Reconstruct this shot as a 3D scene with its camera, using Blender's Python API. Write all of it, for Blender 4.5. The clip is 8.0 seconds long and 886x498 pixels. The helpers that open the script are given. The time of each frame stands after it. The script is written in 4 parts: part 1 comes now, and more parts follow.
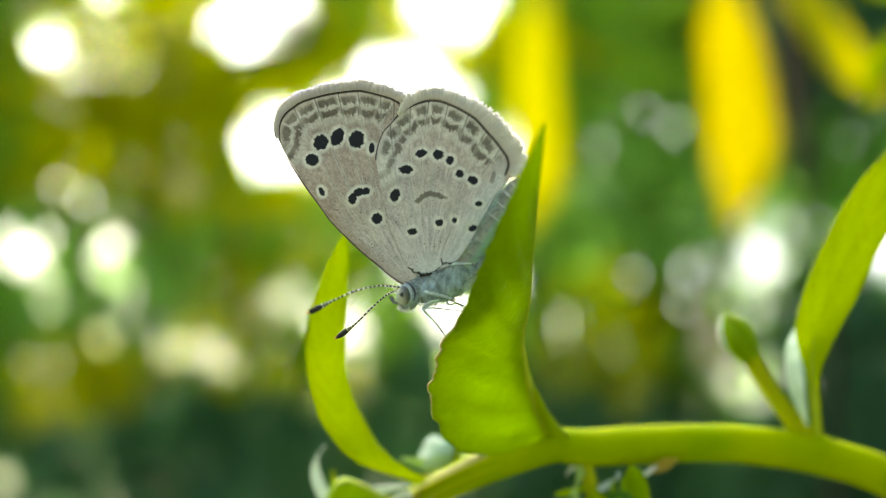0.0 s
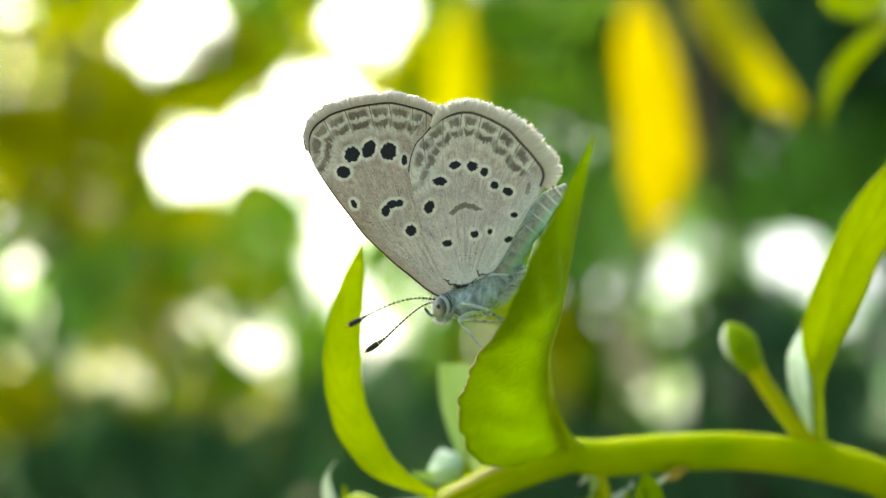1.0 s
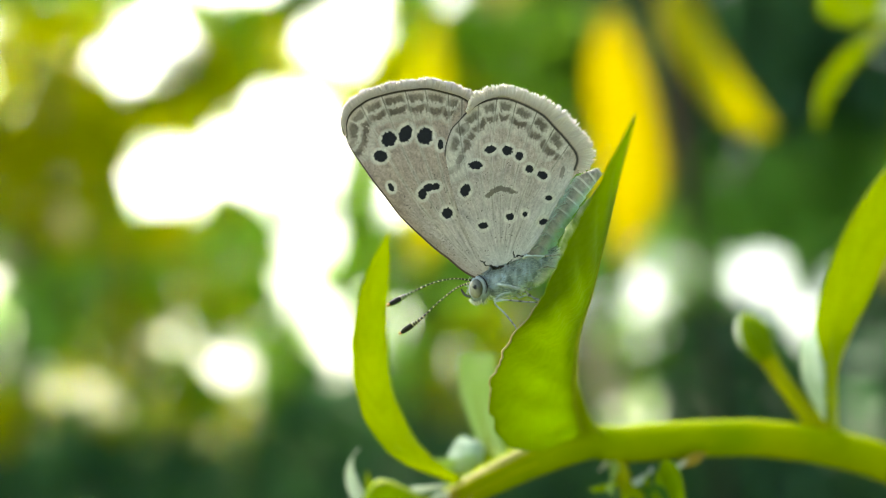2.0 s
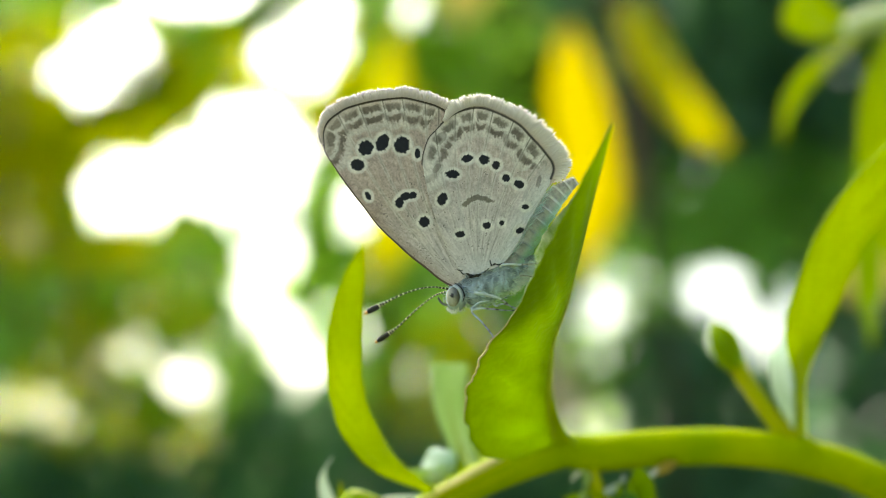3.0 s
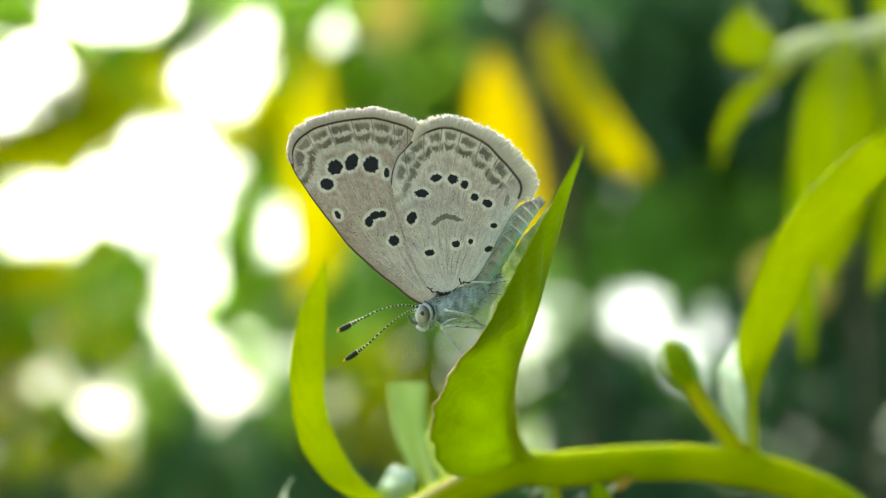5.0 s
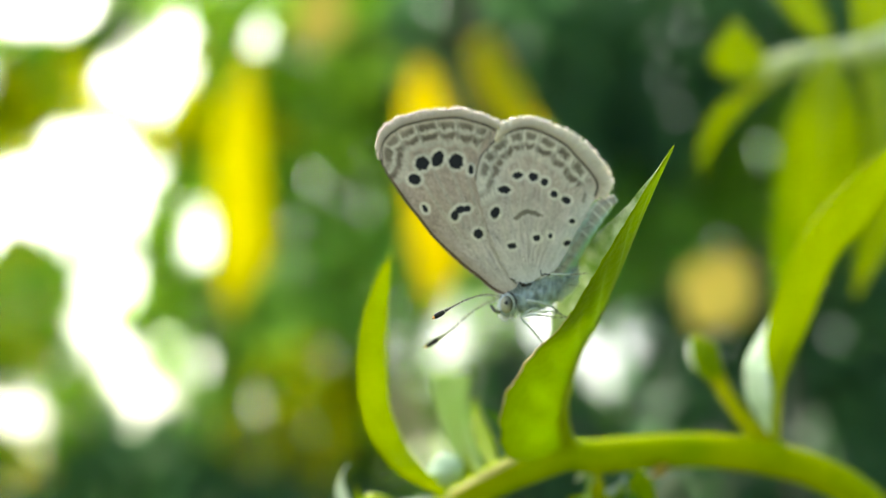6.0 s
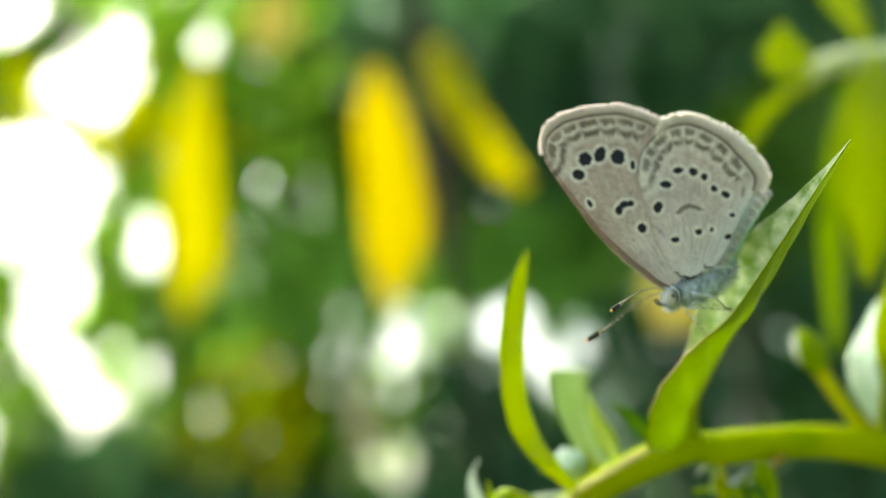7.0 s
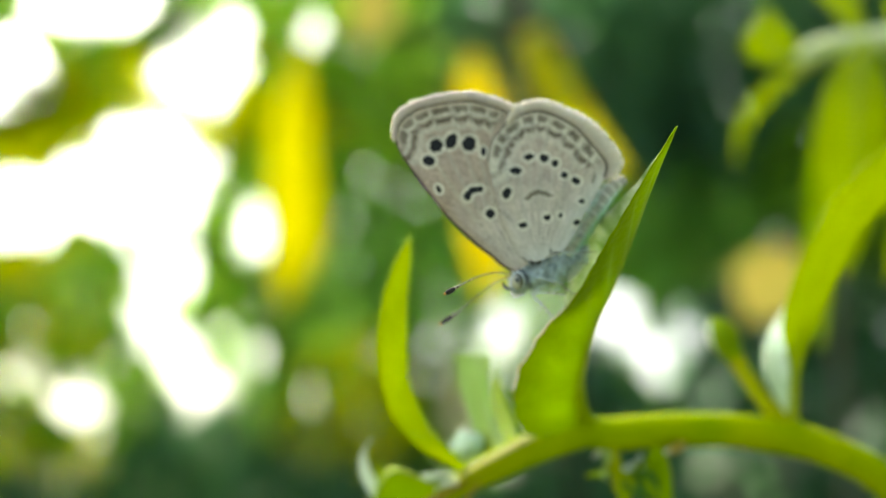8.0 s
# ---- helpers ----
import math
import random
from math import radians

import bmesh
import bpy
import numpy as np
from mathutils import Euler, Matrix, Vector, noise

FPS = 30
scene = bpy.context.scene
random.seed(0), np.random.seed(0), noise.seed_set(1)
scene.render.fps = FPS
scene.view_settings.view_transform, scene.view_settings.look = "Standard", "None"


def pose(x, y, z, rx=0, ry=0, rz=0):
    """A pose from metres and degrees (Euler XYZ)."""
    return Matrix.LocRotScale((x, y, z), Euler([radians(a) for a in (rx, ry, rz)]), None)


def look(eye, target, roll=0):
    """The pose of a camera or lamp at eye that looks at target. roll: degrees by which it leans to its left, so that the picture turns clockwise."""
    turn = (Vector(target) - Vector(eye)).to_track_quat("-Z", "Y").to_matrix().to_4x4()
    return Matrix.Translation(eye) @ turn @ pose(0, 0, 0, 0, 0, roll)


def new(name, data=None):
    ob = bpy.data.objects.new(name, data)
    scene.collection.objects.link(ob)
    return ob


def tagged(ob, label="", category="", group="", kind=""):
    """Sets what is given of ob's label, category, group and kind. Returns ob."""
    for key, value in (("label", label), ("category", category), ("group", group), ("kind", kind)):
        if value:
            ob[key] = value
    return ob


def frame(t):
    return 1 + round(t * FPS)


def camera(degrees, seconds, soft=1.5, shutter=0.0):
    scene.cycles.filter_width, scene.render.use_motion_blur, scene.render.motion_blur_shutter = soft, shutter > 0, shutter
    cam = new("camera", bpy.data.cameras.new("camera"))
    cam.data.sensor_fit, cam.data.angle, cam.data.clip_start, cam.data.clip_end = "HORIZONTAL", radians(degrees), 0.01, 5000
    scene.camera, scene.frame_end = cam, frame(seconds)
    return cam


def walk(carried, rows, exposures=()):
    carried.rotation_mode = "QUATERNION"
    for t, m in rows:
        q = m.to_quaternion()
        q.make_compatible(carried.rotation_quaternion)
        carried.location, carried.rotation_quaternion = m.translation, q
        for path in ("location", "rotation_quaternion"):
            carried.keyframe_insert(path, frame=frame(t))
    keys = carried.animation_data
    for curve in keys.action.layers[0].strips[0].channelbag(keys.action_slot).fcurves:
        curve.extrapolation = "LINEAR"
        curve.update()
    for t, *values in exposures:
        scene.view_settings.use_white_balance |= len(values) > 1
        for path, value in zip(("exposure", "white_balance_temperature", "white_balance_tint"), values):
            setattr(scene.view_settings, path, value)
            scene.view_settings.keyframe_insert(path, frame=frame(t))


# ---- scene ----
EXPOSURE, KELVIN, TINT = 2.4, 7200, -7
cam = camera(40.0, 8.0, soft=0.9)
# seconds, eye in metres, turn in degrees
PATH = [
    (0, 0.01537, -0.07037, 1.18544, 100.703, -2.433, 10.384),
    (0.5, 0.01294, -0.07063, 1.18523, 101.161, -1.718, 8.179),
    (1, 0.00821, -0.07134, 1.18487, 101.648, -1.149, 6.564),
    (1.5, 0.00461, -0.07219, 1.18260, 102.181, -0.885, 5.310),
    (1.7, 0.00464, -0.07249, 1.18212, 102.324, -0.959, 5.379),
    (2.8, 0.00287, -0.07315, 1.18274, 103.218, -0.766, 3.525),
    (3, 0.00324, -0.07302, 1.18182, 103.286, -0.614, 3.251),
    (3.5, 0.00271, -0.07326, 1.18249, 103.577, -0.436, 2.590),
    (4, 0.00052, -0.07442, 1.18237, 103.854, -0.321, 1.891),
    (4.5, 0.00032, -0.07403, 1.18025, 104.214, -0.022, 1.077),
    (5, 0.00028, -0.07377, 1.18126, 104.446, 0.421, -0.292),
    (5.2, 0.00021, -0.07328, 1.18147, 104.358, 0.093, -0.789),
    (6.3, -0.01611, -0.07828, 1.17790, 104.927, 1.343, -5.462),
    (6.5, -0.01929, -0.07833, 1.17723, 104.967, 1.798, -6.012),
    (7, -0.02535, -0.07640, 1.17881, 104.947, 1.707, -6.686),
    (7.5, -0.01632, -0.07914, 1.17941, 104.486, 0.908, -5.091),
    (8, -0.00792, -0.07976, 1.17770, 104.473, -0.080, -1.761),]
walk(cam, [(t, pose(x, y, z, rx, ry, rz)) for t, x, y, z, rx, ry, rz in PATH], exposures=[(0.0, EXPOSURE, KELVIN, TINT), (8.0, EXPOSURE, KELVIN, TINT)])
cam.data.dof.use_dof = True
cam.data.dof.focus_distance = 0.0757
cam.data.dof.aperture_fstop = 17.0

# ---- light: late daylight from above and behind the leaves, open sky all round ----
SUN_ELEVATION, SUN_TURN = 47.0, -40.0
world = bpy.data.worlds.new("sky")
scene.world = world
world.use_nodes = True
wn = world.node_tree
sky = wn.nodes.new("ShaderNodeTexSky")
sky.sky_type = "NISHITA"
sky.sun_disc = False
sky.sun_elevation = radians(SUN_ELEVATION)
sky.sun_rotation = radians(SUN_TURN)
sky.air_density, sky.dust_density, sky.ozone_density = 0.6, 9.0, 1.0
wn.links.new(sky.outputs[0], wn.nodes["Background"].inputs[0])
wn.nodes["Background"].inputs[1].default_value = 0.15
sun = new("sun", bpy.data.lights.new("sun", "SUN"))
sun.data.energy, sun.data.angle, sun.data.color = 4.5, radians(1.5), (1.0, 0.92, 0.78)
ce, se = math.cos(radians(SUN_ELEVATION)), math.sin(radians(SUN_ELEVATION))
sun.matrix_world = look((ce * math.sin(radians(SUN_TURN)) * 9, ce * math.cos(radians(SUN_TURN)) * 9, se * 9), (0, 0, 0))


# ---- materials ----
def material(name, build):
    m = bpy.data.materials.new(name)
    m.use_nodes = True
    t = m.node_tree
    t.nodes.clear()
    out = t.nodes.new("ShaderNodeOutputMaterial")
    t.links.new(build(t), out.inputs["Surface"])
    return m


def node(t, kind, links=(), **values):
    n = t.nodes.new("ShaderNode" + kind)
    for key, value in values.items():
        if key.startswith("in_"):
            n.inputs[key[3:].replace("_", " ")].default_value = value
        elif key == "data_type":
            n.data_type = value
        elif key == "blend_type":
            n.blend_type = value
        elif key == "attribute_name":
            n.attribute_name = value
        elif key == "operation":
            n.operation = value
    for socket, source in links:
        t.links.new(source, n.inputs[socket])
    return n


def ramp(t, source, stops):
    n = t.nodes.new("ShaderNodeValToRGB")
    e = n.color_ramp.elements
    while len(e) < len(stops):
        e.new(0.5)
    for k, (at, rgb) in enumerate(stops):
        e[k].position, e[k].color = at, (*rgb, 1)
    t.links.new(source, n.inputs[0])
    return n.outputs[0]


def mixed(t, factor, a, b, mode="MIX"):
    n = t.nodes.new("ShaderNodeMix")
    n.data_type, n.blend_type = "RGBA", mode
    for k, v in ((0, factor), (6, a), (7, b)):
        if isinstance(v, (int, float)):
            n.inputs[k].default_value = v
        elif isinstance(v, tuple):
            n.inputs[k].default_value = (*v, 1)
        else:
            t.links.new(v, n.inputs[k])
    return n.outputs[2]


def noise_at(t, scale, detail=3.0, stretch=None):
    co = t.nodes.new("ShaderNodeTexCoord").outputs["Object"]
    if stretch:
        mp = node(t, "Mapping", [("Vector", co)])
        mp.inputs["Scale"].default_value = stretch
        co = mp.outputs[0]
    n = node(t, "TexNoise", [("Vector", co)], in_Scale=scale, in_Detail=detail)
    return n.outputs["Fac"]


def leafy(name, dark, light, through_colour, share, rough=0.45, scale=400.0, bump=0.0004, island=False, gloss=0.12, veins=False):
    """A living leaf: mottled blade that lets light through."""
    def build(t):
        colour = ramp(t, noise_at(t, scale, 4.0), [(0.3, dark), (0.7, light)])
        if island:
            rnd = t.nodes.new("ShaderNodeNewGeometry").outputs["Random Per Island"]
            colour = mixed(t, rnd, dark, light)
            colour = mixed(t, 0.35, colour, ramp(t, noise_at(t, scale, 3.0), [(0.3, dark), (0.7, light)]))
        if veins:
            colour = mixed(t, 1.0, colour, node(t, "Attribute", attribute_name="pattern").outputs["Color"], "MULTIPLY")
            fleck = ramp(t, noise_at(t, scale * 9, 2.0), [(0.35, (0.80, 0.84, 0.8)), (0.65, (1.0, 1.0, 1.0))])
            colour = mixed(t, 0.6, colour, fleck, "MULTIPLY")
            through_it = mixed(t, 1.0, through_colour, node(t, "Attribute", attribute_name="pattern").outputs["Color"], "MULTIPLY")
        else:
            through_it = through_colour
        b = node(t, "Bump", [("Height", noise_at(t, scale * 5, 2.0))], in_Strength=0.35, in_Distance=bump)
        p = node(t, "BsdfPrincipled", [("Base Color", colour), ("Normal", b.outputs[0])], in_Roughness=rough)
        p.inputs["Specular IOR Level"].default_value = gloss
        thr = node(t, "BsdfTranslucent", [("Color", mixed(t, 0.75, colour, through_it)), ("Normal", b.outputs[0])])
        m = node(t, "MixShader", [(1, p.outputs[0]), (2, thr.outputs[0])])
        m.inputs[0].default_value = share
        return m.outputs[0]
    return material(name, build)


def matt(name, a, b, scale, rough=0.7, bump=0.0, metal=0.0, spec=0.4, stretch=None):
    def build(t):
        f = noise_at(t, scale, 4.0, stretch)
        p = node(t, "BsdfPrincipled", [("Base Color", ramp(t, f, [(0.3, a), (0.7, b)]))], in_Roughness=rough)
        p.inputs["Specular IOR Level"].default_value = spec
        if bump:
            bn = node(t, "Bump", [("Height", noise_at(t, scale * 3, 2.0, stretch))], in_Strength=0.5, in_Distance=bump)
            t.links.new(bn.outputs[0], p.inputs["Normal"])
        return p.outputs[0]
    return material(name, build)


def scaled(name, share=0.12, bump=0.00004, mottle=0.35):
    """Wing scales and hair: the colour is the pattern that the mesh carries."""
    def build(t):
        c = node(t, "Attribute", attribute_name="pattern").outputs["Color"]
        f = noise_at(t, 9000.0, 2.0)
        c = mixed(t, mottle, c, ramp(t, f, [(0.25, (0.45, 0.45, 0.45)), (0.75, (1.0, 1.0, 1.0))]), "MULTIPLY")
        b = node(t, "Bump", [("Height", f)], in_Strength=0.5, in_Distance=bump)
        p = node(t, "BsdfPrincipled", [("Base Color", c), ("Normal", b.outputs[0])], in_Roughness=0.75)
        p.inputs["Specular IOR Level"].default_value = 0.2
        p.inputs["Sheen Weight"].default_value = 0.15
        thr = node(t, "BsdfTranslucent", [("Color", c)])
        m = node(t, "MixShader", [(1, p.outputs[0]), (2, thr.outputs[0])])
        m.inputs[0].default_value = share
        return m.outputs[0]
    return material(name, build)


LEAF = leafy("fresh_leaf", (0.18, 0.288, 0.003), (0.265, 0.395, 0.005), (0.485, 0.62, 0.004), 0.45, scale=260.0, veins=True)
LEAF_YELLOW = leafy("yellow_green_leaf", (0.228, 0.328, 0.003), (0.335, 0.43, 0.005), (0.555, 0.63, 0.004), 0.5, scale=260.0, veins=True)
LEAF_PALE = leafy("pale_leaf", (0.30, 0.44, 0.12), (0.46, 0.58, 0.26), (0.52, 0.72, 0.12), 0.35, scale=300.0, veins=True)
LEAF_DEEP = leafy("deep_leaf", (0.05, 0.14, 0.02), (0.10, 0.24, 0.03), (0.2, 0.4, 0.02), 0.35, scale=300.0, veins=True)
# sky sheen on the folded leaf's upper face, put into a pale glossy colour
LEAF_SHEEN = leafy("pale_sheen_leaf", (0.16, 0.30, 0.06), (0.80, 0.85, 0.78), (0.42, 0.55, 0.1), 0.18, 0.35, scale=900.0, gloss=0.6, veins=True)
WHITISH = leafy("whitish_bud", (0.62, 0.70, 0.66), (0.82, 0.87, 0.84), (0.66, 0.77, 0.66), 0.3, scale=500.0, veins=True)
MIDRIB = matt("midrib", (0.26, 0.34, 0.01), (0.36, 0.42, 0.02), 500.0, 0.45)
STEM = leafy("green_stem", (0.200, 0.290, 0.001), (0.315, 0.375, 0.002), (0.32, 0.55, 0.002), 0.10, 0.7, scale=180.0, bump=0.0001, gloss=0.03)
STEM_TIP = leafy("young_stem", (0.26, 0.31, 0.003), (0.38, 0.39, 0.012), (0.46, 0.55, 0.004), 0.28, 0.65, scale=300.0, bump=0.0001, gloss=0.05)
RIM = matt("dry_leaf_rim", (0.34, 0.26, 0.10), (0.58, 0.52, 0.28), 900.0, 0.7)
WARM_GLINT = leafy("warm_glint_leaf", (0.55, 0.45, 0.30), (0.72, 0.62, 0.46), (0.80, 0.68, 0.46), 0.5, 0.6, 60.0, 0.002)
BROWNISH = leafy("browning_leaf", (0.34, 0.24, 0.03), (0.46, 0.36, 0.07), (0.5, 0.4, 0.05), 0.35, scale=400.0, veins=True)
TAN = matt("tan_ridge", (0.27, 0.26, 0.07), (0.37, 0.34, 0.13), 500.0, 0.6)
SAGE = leafy("sage_bud", (0.36, 0.50, 0.42), (0.58, 0.70, 0.62), (0.50, 0.68, 0.52), 0.3, scale=700.0, veins=True)
CROWN_LIGHT = leafy("light_foliage", (0.13, 0.31, 0.06), (0.25, 0.46, 0.11), (0.42, 0.72, 0.12), 0.5, 0.5, 30.0, 0.002, True)
TWIG = matt("pale_twig", (0.36, 0.44, 0.20), (0.50, 0.56, 0.34), 60.0, 0.6)
BROWN = matt("brown_bract", (0.35, 0.20, 0.05), (0.48, 0.34, 0.08), 500.0, 0.6)
# base colour raised towards teal to carry the haze over shaded leaves
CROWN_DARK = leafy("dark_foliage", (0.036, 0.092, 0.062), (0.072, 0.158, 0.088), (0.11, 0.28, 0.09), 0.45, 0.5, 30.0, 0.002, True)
CROWN_MID = leafy("green_foliage", (0.07, 0.18, 0.02), (0.17, 0.30, 0.03), (0.29, 0.53, 0.04), 0.5, 0.5, 30.0, 0.002, True)
CROWN_YELLOW = leafy("olive_foliage", (0.27, 0.30, 0.004), (0.48, 0.43, 0.008), (0.72, 0.74, 0.006), 0.55, 0.5, 30.0, 0.002, True)
GOLD = leafy("yellow_leaf", (0.48, 0.43, 0.006), (0.62, 0.53, 0.01), (0.86, 0.75, 0.01), 0.50, 0.4, 40.0, 0.002)
LIME = leafy("lime_yellow_leaf", (0.48, 0.46, 0.004), (0.60, 0.56, 0.006), (0.82, 0.77, 0.004), 0.52, 0.45, 40.0, 0.002)
AMBER = leafy("amber_leaf", (0.48, 0.42, 0.12), (0.60, 0.53, 0.17), (0.62, 0.55, 0.18), 0.38, 0.5, 60.0, 0.002)
BARK = matt("bark", (0.014, 0.014, 0.012), (0.05, 0.045, 0.04), 22.0, 0.95, 0.01, spec=0.05, stretch=(1, 1, 0.25))
BARK_GREY = matt("grey_bark", (0.16, 0.14, 0.13), (0.30, 0.27, 0.25), 18.0, 0.9, 0.01, stretch=(1, 1, 0.25))
GROUND = matt("grassy_soil", (0.03, 0.05, 0.015), (0.10, 0.10, 0.04), 1.3, 0.95, 0.03)
SCALES = scaled("wing_scales")
HAIR = scaled("body_hair", 0.25)
FRINGE = scaled("fringe_hair", 0.38, mottle=0.06)


# ---- mesh helpers ----
HEIGHT, LEAN = 1.2, Matrix.Rotation(radians(8.0), 3, "X")


def near(x, y, z):
    """Centimetres about the butterfly to metres in the world."""
    return LEAN @ (Vector((x, y, z)) * 0.01) + Vector((0, 0, HEIGHT))


def under(ob, parent):
    """Makes ob a part of parent; its vertices stay where they are in the world."""
    if parent:
        ob.parent = parent
        if parent.data is None:
            ob.matrix_parent_inverse = Matrix.Translation(-parent.location)


def thing(name, at, label, category, group=""):
    ob = new(name)
    ob.location, ob.empty_display_size = at, 0.01
    return tagged(ob, label, category, group)


def part(name, bm, mat, parent=None, label="", kind=""):
    me = bpy.data.meshes.new(name)
    bm.to_mesh(me)
    bm.free()
    me.polygons.foreach_set("use_smooth", [True] * len(me.polygons))
    me.materials.append(mat)
    ob = new(name, me)
    under(ob, parent)
    return tagged(ob, label=label, kind=kind)


def sheet(name, verts, faces, mat, parent=None, label="", kind="", colours=None, smooth=True, second=None):
    me = bpy.data.meshes.new(name)
    me.from_pydata([tuple(v) for v in verts], [], [tuple(f) for f in faces])
    me.polygons.foreach_set("use_smooth", [smooth] * len(me.polygons))
    if colours is not None:
        layer = me.color_attributes.new("pattern", "FLOAT_COLOR", "POINT")
        layer.data.foreach_set("color", np.column_stack([colours, np.ones(len(colours))]).astype(np.float32).ravel())
    me.materials.append(mat)
    if second:
        me.materials.append(second[0])
        me.polygons.foreach_set("material_index", second[1])
    ob = new(name, me)
    under(ob, parent)
    return tagged(ob, label=label, kind=kind)


def spline(points, n):
    """A smooth line of n points through the given ones."""
    p = np.array(points, float)
    q = np.vstack([2 * p[0] - p[1], p, 2 * p[-1] - p[-2]])
    s = np.linspace(0, len(p) - 1 - 1e-9, n)
    k = s.astype(int)
    f = (s - k)[:, None]
    a, b, c, d = q[k], q[k + 1], q[k + 2], q[k + 3]
    return 0.5 * (2 * b + (c - a) * f + (2 * a - 5 * b + 4 * c - d) * f**2 + (3 * b - a - 3 * c + d) * f**3)


def tube(points, radii, n=40, sides=12, flat=1.0):
    """Vertices and faces of a round rod along a smooth line, its ends closed."""
    line = spline(points, n)
    r = np.interp(np.linspace(0, 1, n), np.linspace(0, 1, len(radii)), radii)
    along = np.gradient(line, axis=0)
    along /= np.linalg.norm(along, axis=1)[:, None]
    side = np.cross(along, (0.13, 0.95, 0.27))
    side /= np.linalg.norm(side, axis=1)[:, None]
    up = np.cross(side, along)
    a = np.linspace(0, 2 * np.pi, sides, endpoint=False)
    v = (line[:, None] + r[:, None, None] * (np.cos(a)[None, :, None] * side[:, None] + flat * np.sin(a)[None, :, None] * up[:, None])).reshape(-1, 3)
    f = [(i * sides + j, i * sides + (j + 1) % sides, (i + 1) * sides + (j + 1) % sides, (i + 1) * sides + j) for i in range(n - 1) for j in range(sides)]
    f += [tuple(range(sides - 1, -1, -1)), tuple(range((n - 1) * sides, n * sides))]
    return v, f


def smooth(a, b, x):
    s = np.clip((x - a) / (b - a), 0, 1)
    return s * s * (3 - 2 * s)


def grain(u, v, seed):
    """Soft noise, 0 to 1, on a grid of random numbers."""
    table = np.random.default_rng(seed).random((256, 256))
    i, j = np.floor(u).astype(int), np.floor(v).astype(int)
    f, g = smooth(0, 1, u - i), smooth(0, 1, v - j)
    at = lambda a, b: table[a % 256, b % 256]
    return (at(i, j) * (1 - f) + at(i + 1, j) * f) * (1 - g) + (at(i, j + 1) * (1 - f) + at(i + 1, j + 1) * f) * g


def in_world(v):
    return [near(*p) for p in v]


# ---- the ground ----
def build_ground():
    bm = bmesh.new()
    bmesh.ops.create_grid(bm, x_segments=60, y_segments=60, size=1.0)
    for v in bm.verts:
        r = max(abs(v.co.x), abs(v.co.y))
        s = 4 + 2000 * r**5
        v.co.x, v.co.y = v.co.x * s, v.co.y * s
        v.co.z = 0.05 * noise.noise(Vector((v.co.x * 0.4, v.co.y * 0.4, 0))) if r < 0.9 else 0
    tagged(part("ground", bm, GROUND), "dim grassy soil under the shrubs", "ground", kind="structure")


build_ground()


# ---- leaves ----
def blade(mid, widths, left, right, other=None, n=44, m=8, thick=0.010, bulge=0.10, quilt=0.0, ragged=0.0, seed=1):
    """A leaf with thickness about a midrib: half widths along it, and the ways in which its two halves spread."""
    rng = np.random.default_rng(seed)
    line = spline(mid, n)
    t = np.linspace(0, 1, n)
    wl = np.maximum(spline([(w,) for w in widths], n)[:, 0], 0.004)
    wr = np.maximum(spline([(w,) for w in (other or widths)], n)[:, 0], 0.004)
    unit = lambda a: a / np.linalg.norm(a, axis=-1, keepdims=True)
    dl, dr = unit(spline(left, n)), unit(spline(right, n))
    along = unit(np.gradient(line, axis=0))
    grid = np.zeros((n, 2 * m + 1, 3))
    jag = 1 + ragged * np.convolve(rng.normal(size=n + 4), np.ones(3) / 3, "same")[2:-2]
    for k in range(-m, m + 1):
        d, w = (dl, wl) if k < 0 else (dr, wr)
        s = abs(k) / m
        up = unit(np.cross(along, d)) * (1 if k < 0 else -1)
        rows = line + d * (w * s * (1 + (jag - 1) * s**4))[:, None]
        rows += up * (bulge * w * (s * (1 - s) * 1.6))[:, None]
        rows += up * (quilt * w * np.sin(np.pi * min(1, s * 1.1)) * np.abs(np.sin((t * 9 - s * 1.9) * np.pi)))[:, None]
        grid[:, k + m] = rows
    gu, gv = np.gradient(grid, axis=0), np.gradient(grid, axis=1)
    nor = np.cross(gu, gv)
    nor /= np.linalg.norm(nor, axis=-1, keepdims=True) + 1e-12
    c = 2 * m + 1
    v = np.concatenate([(grid + nor * thick / 2).reshape(-1, 3), (grid - nor * thick / 2).reshape(-1, 3)])
    h, f = n * c, []
    for i in range(n - 1):
        for j in range(c - 1):
            a, b, d, e = i * c + j, i * c + j + 1, (i + 1) * c + j + 1, (i + 1) * c + j
            f += [(a, b, d, e), (h + e, h + d, h + b, h + a)]
        for j in (0, c - 1):
            a, b = i * c + j, (i + 1) * c + j
            f.append((a, b, h + b, h + a) if j == 0 else (b, a, h + a, h + b))
    for i in (0, n - 1):
        for j in range(c - 1):
            a, b = i * c + j, i * c + j + 1
            f.append((b, a, h + a, h + b) if i == 0 else (a, b, h + b, h + a))
    return v, f, line, grid


